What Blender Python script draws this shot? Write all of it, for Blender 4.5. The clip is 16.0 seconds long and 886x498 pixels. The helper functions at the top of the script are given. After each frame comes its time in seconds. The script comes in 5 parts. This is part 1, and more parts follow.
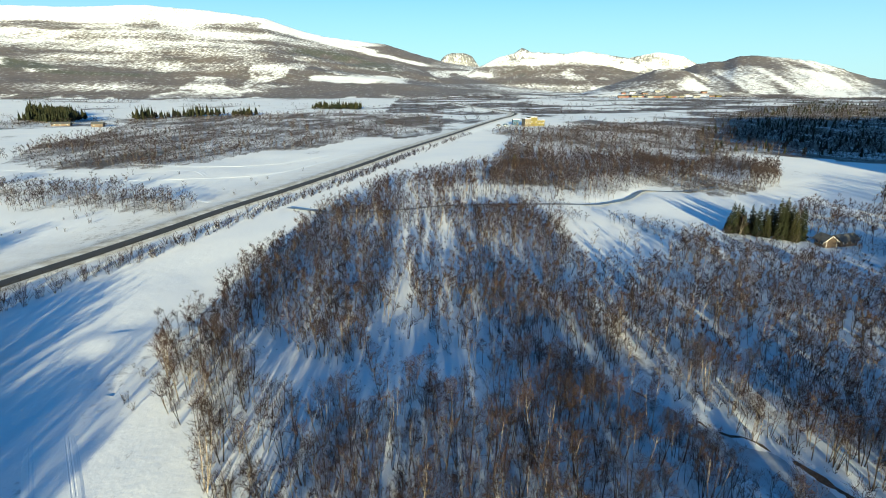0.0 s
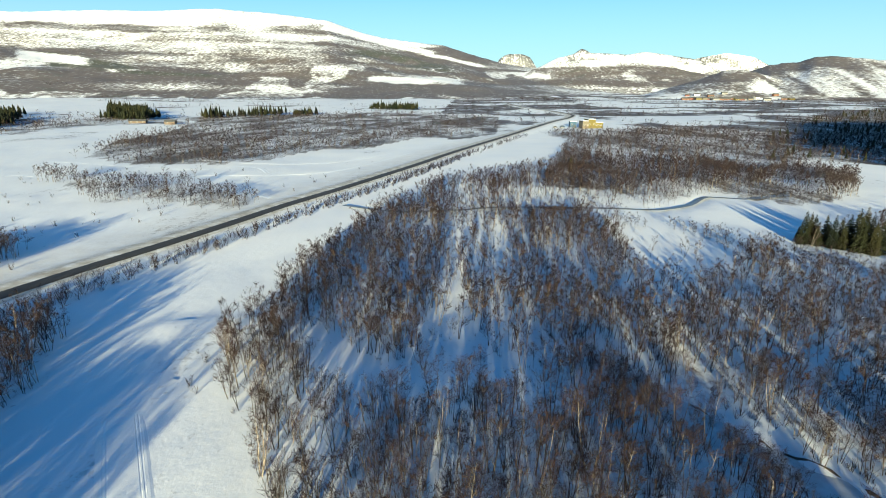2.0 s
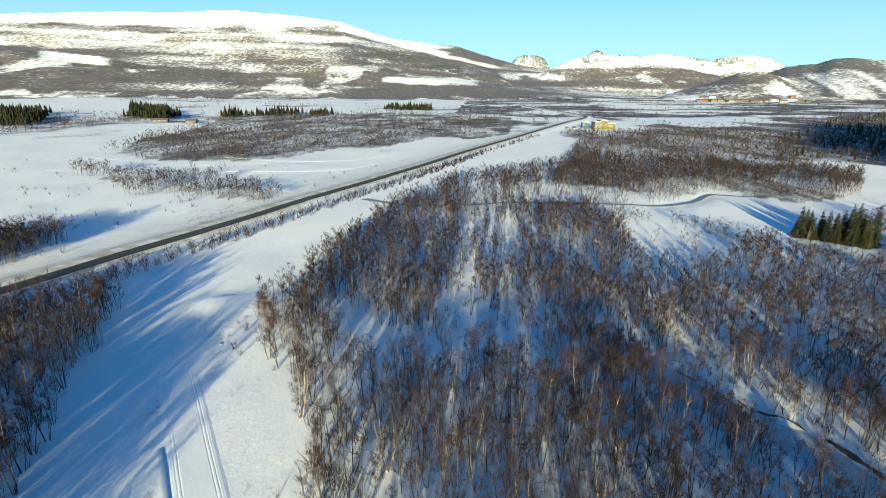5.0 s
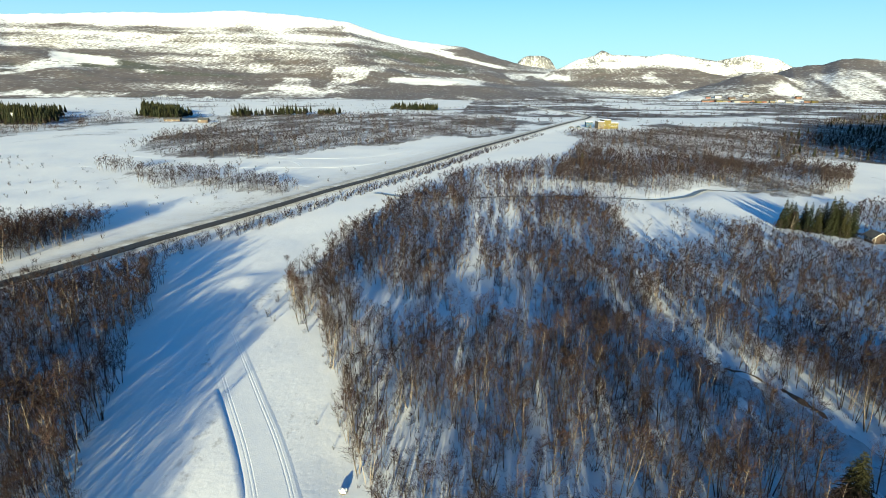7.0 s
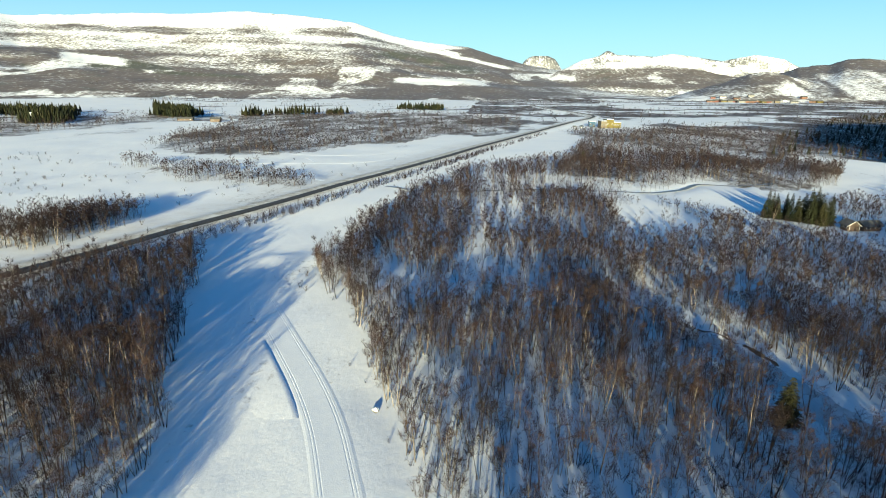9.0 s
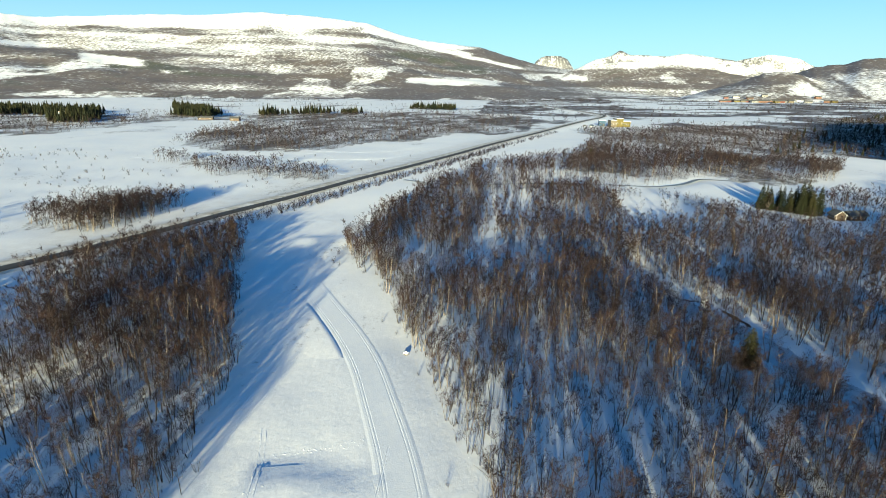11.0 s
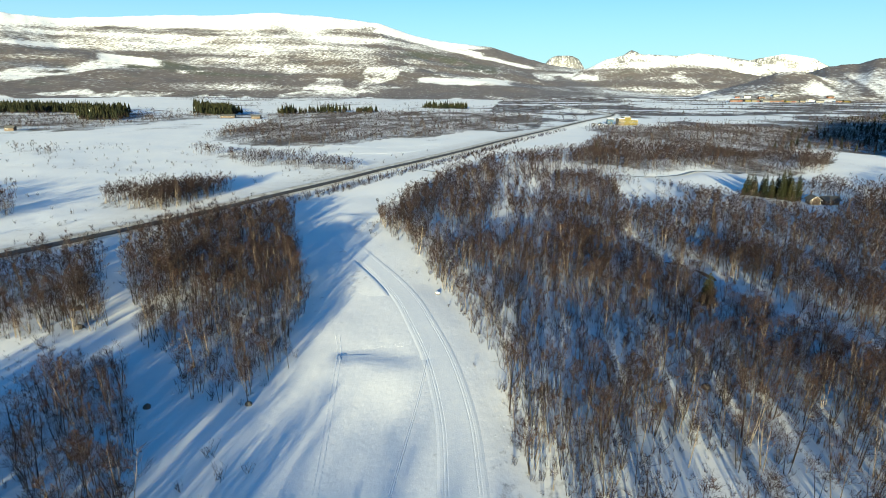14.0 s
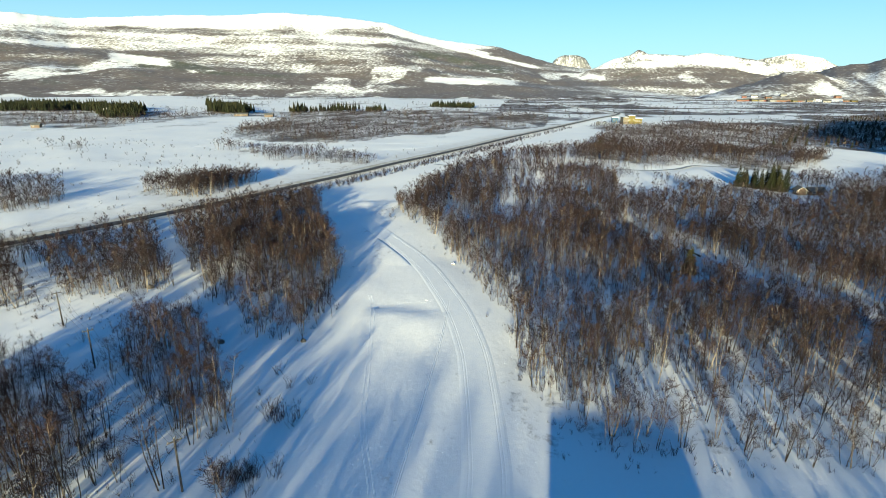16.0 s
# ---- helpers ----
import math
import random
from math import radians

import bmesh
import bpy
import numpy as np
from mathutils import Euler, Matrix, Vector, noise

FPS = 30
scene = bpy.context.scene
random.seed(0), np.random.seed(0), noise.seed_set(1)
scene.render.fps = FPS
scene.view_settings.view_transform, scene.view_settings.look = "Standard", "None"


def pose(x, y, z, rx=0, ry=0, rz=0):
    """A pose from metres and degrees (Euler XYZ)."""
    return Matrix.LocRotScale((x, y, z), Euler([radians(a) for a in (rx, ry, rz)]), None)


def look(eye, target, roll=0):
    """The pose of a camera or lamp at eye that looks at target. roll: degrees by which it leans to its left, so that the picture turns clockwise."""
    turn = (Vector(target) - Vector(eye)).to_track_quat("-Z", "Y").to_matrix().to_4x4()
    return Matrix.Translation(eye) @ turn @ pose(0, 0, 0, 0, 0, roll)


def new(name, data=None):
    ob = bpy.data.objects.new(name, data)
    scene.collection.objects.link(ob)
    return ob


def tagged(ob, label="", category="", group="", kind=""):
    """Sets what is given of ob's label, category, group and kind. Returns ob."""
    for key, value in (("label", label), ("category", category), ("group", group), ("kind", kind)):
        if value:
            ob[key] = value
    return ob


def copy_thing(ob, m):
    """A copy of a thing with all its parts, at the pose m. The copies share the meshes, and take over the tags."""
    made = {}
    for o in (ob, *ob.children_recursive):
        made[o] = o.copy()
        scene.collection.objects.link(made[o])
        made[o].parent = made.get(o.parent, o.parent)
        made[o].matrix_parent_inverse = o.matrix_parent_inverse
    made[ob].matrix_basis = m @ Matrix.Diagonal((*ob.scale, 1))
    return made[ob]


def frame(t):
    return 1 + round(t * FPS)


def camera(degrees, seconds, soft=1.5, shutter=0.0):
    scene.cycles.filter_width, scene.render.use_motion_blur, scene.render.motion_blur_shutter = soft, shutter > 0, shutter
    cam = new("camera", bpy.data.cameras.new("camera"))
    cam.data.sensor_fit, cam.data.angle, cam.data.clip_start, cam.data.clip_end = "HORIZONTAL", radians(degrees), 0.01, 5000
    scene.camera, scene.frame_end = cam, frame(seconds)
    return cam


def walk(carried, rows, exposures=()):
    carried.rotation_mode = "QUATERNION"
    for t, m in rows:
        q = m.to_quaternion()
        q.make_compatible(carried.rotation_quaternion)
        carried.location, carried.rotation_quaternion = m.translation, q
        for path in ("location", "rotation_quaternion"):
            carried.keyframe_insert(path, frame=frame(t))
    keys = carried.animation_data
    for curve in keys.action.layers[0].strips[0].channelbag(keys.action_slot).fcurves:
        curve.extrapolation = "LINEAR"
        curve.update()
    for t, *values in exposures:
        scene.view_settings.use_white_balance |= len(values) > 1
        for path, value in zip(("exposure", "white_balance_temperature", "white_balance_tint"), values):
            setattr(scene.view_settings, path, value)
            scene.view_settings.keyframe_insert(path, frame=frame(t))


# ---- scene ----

# ---- camera and its flight ----
cam = camera(79.2, 16.0, 0.9)
PATH = [
    (0, (0.468, 6.013, 34.232), (1.565, 25.122, 28.433), 0.04),
    (0.5, (0.334, 5.969, 34.243), (0.859, 25.105, 28.452), 0.11),
    (1, (0.233, 5.961, 34.246), (0.17, 25.106, 28.461), 0.18),
    (1.5, (0.16, 6.002, 34.24), (-0.478, 25.138, 28.462), 0.24),
    (2, (0.111, 5.915, 34.229), (-0.69, 25.047, 28.457), 0.29),
    (2.5, (0.082, 5.424, 34.212), (-0.828, 24.553, 28.446), 0.33),
    (3, (0.07, 4.331, 34.192), (-0.937, 23.456, 28.43), 0.37),
    (3.5, (0.072, 2.952, 34.168), (-1.024, 22.074, 28.411), 0.40),
    (4, (0.083, 1.297, 34.141), (-1.07, 20.418, 28.389), 0.43),
    (6.5, (0.205, -10.077, 33.99), (-1.187, 9.032, 28.254), 0.51),
    (7, (0.228, -12.954, 33.958), (-1.209, 6.152, 28.224), 0.52),
    (7.5, (0.247, -15.98, 33.925), (-1.23, 3.124, 28.193), 0.52),
    (8, (0.262, -19.072, 33.891), (-1.267, 0.029, 28.161), 0.52),
    (8.5, (0.271, -22.15, 33.857), (-1.301, -3.053, 28.127), 0.52),
    (9, (0.274, -25.225, 33.821), (-1.342, -6.131, 28.092), 0.52),
    (11.5, (0.203, -41.399, 33.596), (-1.9, -22.353, 27.865), 0.49),
    (12, (0.176, -44.706, 33.536), (-1.988, -25.668, 27.804), 0.49),
    (12.5, (0.148, -48.035, 33.468), (-2.065, -29.003, 27.735), 0.48),
    (13, (0.12, -51.741, 33.392), (-2.145, -32.716, 27.656), 0.48),
    (13.5, (0.094, -55.079, 33.304), (-2.221, -36.061, 27.566), 0.48),
    (14, (0.072, -58.881, 33.205), (-2.306, -39.871, 27.464), 0.48),
    (14.5, (0.058, -62.25, 33.092), (-2.374, -43.248, 27.348), 0.49),
    (15, (0.053, -65.914, 32.964), (-2.448, -46.922, 27.216), 0.49),
    (15.5, (0.06, -69.202, 32.817), (-2.478, -50.215, 27.066), 0.50),
    (16, (0.084, -72.965, 32.652), (-2.512, -53.987, 26.896), 0.52),
]
walk(cam, [(t, look(eye, target, roll)) for t, eye, target, roll in PATH], [(0.0, 1.79, 5080, -10)])

# ---- world, sun ----
SUN_ELEVATION, SUN_AZIMUTH = 9.0, 182.5  # degrees; azimuth clockwise from +y
world = bpy.data.worlds.new("winter_sky")
scene.world = world
world.use_nodes = True
wn, wl = world.node_tree.nodes, world.node_tree.links
sky = wn.new("ShaderNodeTexSky")
sky.sky_type, sky.sun_disc = "NISHITA", False
sky.sun_elevation, sky.sun_rotation = radians(SUN_ELEVATION), radians(SUN_AZIMUTH)
sky.air_density, sky.dust_density, sky.ozone_density, sky.altitude = 1.0, 0.12, 4.4, 500
wn["Background"].inputs["Strength"].default_value = 0.05
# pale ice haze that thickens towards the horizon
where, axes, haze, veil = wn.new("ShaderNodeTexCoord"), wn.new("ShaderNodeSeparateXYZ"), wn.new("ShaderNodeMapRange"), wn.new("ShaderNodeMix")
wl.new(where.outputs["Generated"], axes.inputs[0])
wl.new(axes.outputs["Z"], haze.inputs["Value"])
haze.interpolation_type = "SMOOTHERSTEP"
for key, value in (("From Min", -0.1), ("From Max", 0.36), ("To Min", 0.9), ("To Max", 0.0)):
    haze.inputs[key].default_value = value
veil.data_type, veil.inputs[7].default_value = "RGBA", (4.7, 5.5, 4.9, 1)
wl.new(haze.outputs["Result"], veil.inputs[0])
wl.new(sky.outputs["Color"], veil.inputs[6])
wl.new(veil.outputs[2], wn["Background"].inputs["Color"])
sun = new("sun", bpy.data.lights.new("sun", "SUN"))
sun.data.energy, sun.data.angle, sun.data.color = 5.0, radians(1.0), (1.0, 0.71, 0.375)
_a, _e = radians(SUN_AZIMUTH), radians(SUN_ELEVATION)
SUN_AT = Vector((math.sin(_a) * math.cos(_e), math.cos(_a) * math.cos(_e), math.sin(_e)))
sun.matrix_world = look(SUN_AT * 300, (0, 0, 0))


# ---- materials ----
def material(name):
    m = bpy.data.materials.new(name)
    m.use_nodes = True
    return m, m.node_tree.nodes, m.node_tree.links, m.node_tree.nodes["Principled BSDF"]


def noise_node(n, l, scale, detail=4.0, rough=0.55, stretch=None):
    tex = n.new("ShaderNodeTexNoise")
    tex.inputs["Scale"].default_value, tex.inputs["Detail"].default_value, tex.inputs["Roughness"].default_value = scale, detail, rough
    co = n.new("ShaderNodeTexCoord")
    if stretch:
        mp = n.new("ShaderNodeMapping")
        mp.inputs["Scale"].default_value = stretch
        l.new(co.outputs["Object"], mp.inputs["Vector"])
        l.new(mp.outputs["Vector"], tex.inputs["Vector"])
    else:
        l.new(co.outputs["Object"], tex.inputs["Vector"])
    return tex.outputs["Fac"]


def ramp_node(n, l, fac, stops):
    r = n.new("ShaderNodeValToRGB")
    el = r.color_ramp.elements
    while len(el) < len(stops):
        el.new(0.5)
    for e, (p, c) in zip(el, stops):
        e.position, e.color = p, (*c, 1) if len(c) == 3 else c
    l.new(fac, r.inputs["Fac"])
    return r.outputs["Color"]


def math_node(n, l, op, a, b=None, clamp=False):
    m = n.new("ShaderNodeMath")
    m.operation, m.use_clamp = op, clamp
    for k, v in enumerate((a, b)):
        if v is None:
            continue
        if isinstance(v, (int, float)):
            m.inputs[k].default_value = v
        else:
            l.new(v, m.inputs[k])
    return m.outputs[0]


def mix_node(n, l, fac, a, b):
    m = n.new("ShaderNodeMix")
    m.data_type = "RGBA"
    for key, v in ((0, fac), (6, a), (7, b)):
        if isinstance(v, (int, float)):
            m.inputs[key].default_value = v
        elif isinstance(v, tuple):
            m.inputs[key].default_value = (*v, 1)
        else:
            l.new(v, m.inputs[key])
    return m.outputs[2]


def bump_node(n, l, b, height, strength=0.3, distance=0.1):
    k = n.new("ShaderNodeBump")
    k.inputs["Strength"].default_value, k.inputs["Distance"].default_value = strength, distance
    l.new(height, k.inputs["Height"])
    l.new(k.outputs["Normal"], b.inputs["Normal"])


def attr_node(n, name):
    a = n.new("ShaderNodeAttribute")
    a.attribute_name = name
    return a.outputs["Fac"]


def snow_ground():
    m, n, l, b = material("snow_ground")
    cover, dirt = attr_node(n, "cover"), attr_node(n, "dirt")
    big = noise_node(n, l, 0.03, 5)
    drift = noise_node(n, l, 0.28, 6, 0.6, (1.0, 0.5, 1.0))
    fine = noise_node(n, l, 2.2, 6, 0.7)
    snow = ramp_node(n, l, big, [(0.3, (0.80, 0.82, 0.85)), (0.7, (0.89, 0.89, 0.88))])
    speck = noise_node(n, l, 0.03, 9, 0.78, (1.0, 0.4, 1.0))
    near = noise_node(n, l, 0.9, 6, 0.7)
    both = math_node(n, l, "ADD", math_node(n, l, "MULTIPLY", speck, 0.75), math_node(n, l, "MULTIPLY", near, 0.25))
    both = math_node(n, l, "MULTIPLY", math_node(n, l, "SUBTRACT", both, 0.5), 4.2)
    mask = math_node(n, l, "ADD", both, cover, True)
    mask = ramp_node(n, l, mask, [(0.34, (0, 0, 0)), (0.8, (1, 1, 1))])
    # hillside wood: fine grain of crowns, merged by distance
    hill = attr_node(n, "hill")
    grain = noise_node(n, l, 0.085, 5, 0.72, (1.0, 0.42, 0.5))
    grain = math_node(n, l, "ADD", math_node(n, l, "MULTIPLY", math_node(n, l, "SUBTRACT", grain, 0.5), 2.6), cover)
    grain = ramp_node(n, l, grain, [(0.28, (0, 0, 0)), (0.52, (0.6, 0.6, 0.6)), (0.8, (0.95, 0.95, 0.95))])
    mask = mix_node(n, l, hill, mask, grain)
    tone = noise_node(n, l, 0.012, 4)
    wood = ramp_node(n, l, tone, [(0.35, (0.072, 0.056, 0.044)), (0.55, (0.105, 0.082, 0.064)), (0.7, (0.058, 0.056, 0.034))])
    wood = mix_node(n, l, attr_node(n, "firs"), wood, (0.058, 0.058, 0.024))
    wood = mix_node(n, l, attr_node(n, "rock"), wood, (0.1, 0.1, 0.105))
    sand = ramp_node(n, l, fine, [(0.35, (0.3, 0.26, 0.2)), (0.65, (0.55, 0.5, 0.42))])
    dirty = math_node(n, l, "MULTIPLY", dirt, ramp_node(n, l, noise_node(n, l, 0.25, 5), [(0.3, (0.35, 0.35, 0.35)), (0.62, (1, 1, 1))]))
    col = mix_node(n, l, dirty, snow, sand)
    col = mix_node(n, l, mask, col, wood)
    l.new(col, b.inputs["Base Color"])
    b.inputs["Roughness"].default_value = 0.62
    b.inputs["Specular IOR Level"].default_value = 0.25
    h = math_node(n, l, "ADD", math_node(n, l, "MULTIPLY", drift, 1.0), math_node(n, l, "ADD", math_node(n, l, "MULTIPLY", fine, 0.09), math_node(n, l, "MULTIPLY", near, 0.24)))
    bump_node(n, l, b, h, 0.33, 0.35)
    return m


def plain(name, stops, scale=3.0, rough=0.7, bump=0.2, dist=0.03, metal=0.0, stretch=None, detail=5):
    """A surface of a few noise-blended tones with fine relief."""
    m, n, l, b = material(name)
    f = noise_node(n, l, scale, detail, 0.62, stretch)
    l.new(ramp_node(n, l, f, stops), b.inputs["Base Color"])
    b.inputs["Roughness"].default_value, b.inputs["Metallic"].default_value = rough, metal
    if bump:
        bump_node(n, l, b, noise_node(n, l, scale * 5, 4, 0.6, stretch), bump, dist)
    return m


def tinted(name, stops, scale=1.5, rough=0.8):
    """Plant matter: the tone runs with a value that each plant has, and a fine noise."""
    m, n, l, b = material(name)
    info = n.new("ShaderNodeObjectInfo")
    v = math_node(n, l, "FRACT", math_node(n, l, "ADD", attr_node(n, "tint"), info.outputs["Random"]))
    v = math_node(n, l, "ADD", math_node(n, l, "MULTIPLY", v, 0.7), math_node(n, l, "MULTIPLY", noise_node(n, l, scale, 3), 0.3))
    l.new(ramp_node(n, l, v, stops), b.inputs["Base Color"])
    b.inputs["Roughness"].default_value = rough
    b.inputs["Specular IOR Level"].default_value = 0.2
    return m


SNOW = snow_ground()
PACKED = plain("packed_snow", [(0.3, (0.80, 0.82, 0.85)), (0.7, (0.87, 0.88, 0.88))], 1.2, 0.55, 0.3, 0.05)
LOOSE = plain("loose_snow", [(0.3, (0.82, 0.83, 0.85)), (0.7, (0.9, 0.9, 0.9))], 5, 0.6, 0.4, 0.04)
SANDED = plain("sanded_snow", [(0.3, (0.34, 0.30, 0.24)), (0.5, (0.52, 0.49, 0.43)), (0.7, (0.74, 0.73, 0.70))], 0.35, 0.8, 0.3, 0.03)
ASPHALT = plain("asphalt", [(0.3, (0.024, 0.022, 0.019)), (0.6, (0.036, 0.033, 0.028)), (0.8, (0.07, 0.064, 0.054))], 0.6, 0.75, 0.25, 0.02)
BARK = tinted("birch_bark", [(0.15, (0.026, 0.021, 0.019)), (0.5, (0.045, 0.037, 0.032)), (0.72, (0.24, 0.21, 0.175)), (0.86, (0.05, 0.041, 0.035))], 1.2)
TWIG = tinted("birch_twigs", [(0.1, (0.0105, 0.0078, 0.0085)), (0.35, (0.0185, 0.0118, 0.0115)), (0.6, (0.034, 0.0195, 0.0165)), (0.85, (0.0185, 0.0126, 0.0128))], 0.6)
SHRUB = tinted("shrub_twigs", [(0.1, (0.017, 0.0125, 0.012)), (0.5, (0.036, 0.025, 0.021)), (0.85, (0.022, 0.0155, 0.0145))], 0.6)
NEEDLE = tinted("spruce_needles", [(0.1, (0.008, 0.012, 0.006)), (0.5, (0.015, 0.018, 0.006)), (0.85, (0.026, 0.025, 0.008))], 1.4)
SPRUCE_BARK = plain("spruce_bark", [(0.3, (0.08, 0.055, 0.04)), (0.7, (0.16, 0.12, 0.09))], 6, 0.9, 0.5)
ICE = plain("creek_ice", [(0.3, (0.45, 0.47, 0.48)), (0.7, (0.68, 0.7, 0.72))], 0.5, 0.35, 0.15, 0.03)
STREAM_ICE = plain("dark_stream_ice", [(0.3, (0.07, 0.07, 0.07)), (0.7, (0.2, 0.21, 0.22))], 0.7, 0.3, 0.15, 0.03)
SOIL = plain("bank_soil", [(0.3, (0.04, 0.03, 0.022)), (0.7, (0.12, 0.09, 0.065))], 3, 0.95, 0.6, 0.08)
ROCK = plain("grey_rock", [(0.3, (0.05, 0.045, 0.04)), (0.7, (0.13, 0.115, 0.1))], 3, 0.85, 0.5, 0.05)
POLE = plain("weathered_pole_wood", [(0.3, (0.04, 0.036, 0.032)), (0.7, (0.075, 0.067, 0.06))], 4, 0.85, 0.4, 0.01, 0, (4, 4, 0.4))
WIRE = plain("grey_wire", [(0.3, (0.1, 0.1, 0.1)), (0.7, (0.16, 0.16, 0.16))], 3, 0.5, 0, 0, 0.6)


# ---- helpers for geometry ----
def lattice(ix, iy, seed):
    v = np.sin(ix * 127.1 + iy * 311.7 + seed * 74.7) * 43758.5453
    return v - np.floor(v)


def vnoise(x, y, seed=0):
    """Smooth value noise, 0 to 1, over arrays."""
    ix, iy = np.floor(x), np.floor(y)
    fx, fy = x - ix, y - iy
    fx, fy = fx * fx * (3 - 2 * fx), fy * fy * (3 - 2 * fy)
    a, b = lattice(ix, iy, seed), lattice(ix + 1, iy, seed)
    c, d = lattice(ix, iy + 1, seed), lattice(ix + 1, iy + 1, seed)
    return (a * (1 - fx) + b * fx) * (1 - fy) + (c * (1 - fx) + d * fx) * fy


def fbm(x, y, octaves=4, seed=0):
    total, amp, size = 0.0, 0.5, 0.0
    for k in range(octaves):
        total, size = total + amp * vnoise(x * 2**k, y * 2**k, seed + k), size + amp
        amp *= 0.5
    return total / size


def smooth(a, b, v):
    u = np.clip((v - a) / (b - a), 0, 1)
    return u * u * (3 - 2 * u)


def inside(x, y, poly):
    hit = np.zeros(np.shape(x), bool)
    for (x0, y0), (x1, y1) in zip(poly, poly[1:] + poly[:1]):
        if y0 == y1:
            continue
        hit ^= ((y0 > y) != (y1 > y)) & (x < (x1 - x0) * (y - y0) / (y1 - y0) + x0)
    return hit


def line_gap(x, y, line):
    """Distance to a polyline, and the signed side (right positive) of its nearest piece."""
    best, side = np.full(np.shape(x), 1e9), np.zeros(np.shape(x))
    for (x0, y0), (x1, y1) in zip(line, line[1:]):
        dx, dy = x1 - x0, y1 - y0
        u = np.clip(((x - x0) * dx + (y - y0) * dy) / (dx * dx + dy * dy), 0, 1)
        gx, gy = x - x0 - u * dx, y - y0 - u * dy
        d = np.hypot(gx, gy)
        s = np.sign(gx * dy - gy * dx)
        side = np.where(d < best, s, side)
        best = np.minimum(d, best)
    return best, side


def curve(points, step):
    """A smooth line through points, sampled about every step metres."""
    p = np.array(points, float)
    p = np.vstack([2 * p[0] - p[1], p, 2 * p[-1] - p[-2]])
    out = []
    for a, b, c, d in zip(p, p[1:], p[2:], p[3:]):
        k = max(2, int(np.linalg.norm(c - b) / step))
        u = np.linspace(0, 1, k, endpoint=False)[:, None]
        out.append(0.5 * (2 * b + (c - a) * u + (2 * a - 5 * b + 4 * c - d) * u**2 + (3 * b - a - 3 * c + d) * u**3))
    return np.vstack(out + [p[-2:-1]])


def mesh_of(name, verts, faces, mats, index=None, soft=False, **attrs):
    """A mesh from arrays: faces of one size each, a material index per face, and float values per vertex."""
    me = bpy.data.meshes.new(name)
    verts, faces = np.asarray(verts, np.float32), np.asarray(faces, np.int32)
    me.vertices.add(len(verts))
    me.vertices.foreach_set("co", verts.ravel())
    me.loops.add(faces.size)
    me.loops.foreach_set("vertex_index", faces.ravel())
    me.polygons.add(len(faces))
    me.polygons.foreach_set("loop_start", np.arange(0, faces.size, faces.shape[1], dtype=np.int32))
    if index is not None:
        me.polygons.foreach_set("material_index", np.asarray(index, np.int32))
    me.polygons.foreach_set("use_smooth", np.full(len(faces), soft))
    for key, values in attrs.items():
        me.attributes.new(key, "FLOAT", "POINT").data.foreach_set("value", np.asarray(values, np.float32))
    for m in mats:
        me.materials.append(m)
    me.update(calc_edges=True)
    return me


def part(name, bm, mat, parent, label=""):
    """One bmesh as one mesh object under a thing or a part."""
    me = bpy.data.meshes.new(name)
    bm.to_mesh(me)
    bm.free()
    me.materials.append(mat)
    ob = new(name, me)
    ob.parent = parent
    return tagged(ob, label) if label else ob


def box(bm, lo, hi, bevel=0.0):
    lo, hi = Vector(lo), Vector(hi)
    made = bmesh.ops.create_cube(bm, size=1.0, matrix=Matrix.Translation((lo + hi) / 2) @ Matrix.Diagonal((*(hi - lo), 1)))
    if bevel:
        edges = list({e for v in made["verts"] for e in v.link_edges})
        bmesh.ops.bevel(bm, geom=edges, offset=bevel, segments=1, affect="EDGES")
    return bm


# ---- lines and areas of the plan ----
ROAD = [(-190, -130), (-140, -50), (-108, 12), (-92, 45), (-80, 74), (-73, 96), (-66.5, 114), (-59.5, 135), (-52.6, 158), (-43.5, 183), (-35.6, 206),
        (-22, 247), (-8, 293), (12, 352), (32, 410), (71, 527), (97, 600), (122, 665), (138, 740), (130, 850), (105, 1000), (90, 1250)]
ROAD_LINE = curve(ROAD, 6)
TRAIL = [(-60, 95), (-47, 70), (-36, 53.5), (-26.4, 39), (-20.5, 30), (-16, 22), (-12.2, 13.2), (-8, 2.5), (-4.6, -9.5), (-3, -19), (-1.7, -29), (-1.1, -37), (-0.9, -60), (-1.5, -100)]
TRAIL_LINE = curve(TRAIL, 1.5)
CREEK = [(19, 73), (25.2, 61), (30.2, 53.4), (34.6, 48.8), (37.2, 41.8), (39.2, 35.8), (40.8, 29.8), (43, 24), (50, 16), (62, 8), (80, -5)]
CREEK_LINE = curve(CREEK, 3)
STREAM = [(-36, 161), (-20.5, 156.4), (-8, 159), (10, 165), (24.4, 164.7), (40, 164), (57, 163), (68.5, 170), (80, 184), (91, 182), (110, 190)]
STREAM_LINE = curve(STREAM, 4)
POWER = [(-90.7, 11), (-62.7, -11.3), (-49.3, -21.4), (-26.6, -38.9), (-4, -56)]
WOOD_MAIN = [(30, 237), (-7.7, 197), (-20, 165), (-26, 147), (-30, 117), (-31, 92), (-33.5, 77), (-33, 68), (-26, 57), (-19, 49), (-15.5, 36), (-9, 24.5), (-5.5, 14), (-2.5, 5),
             (0.5, -3), (2.6, -18.6), (10, -28), (34, -28), (95, -32), (230, 100), (190, 190), (155, 172), (130, 143), (111, 151), (93, 135), (83, 135), (74, 125), (66, 130.5), (52, 140), (36.6, 147),
             (44, 154), (65, 165), (60, 190), (47, 205)]
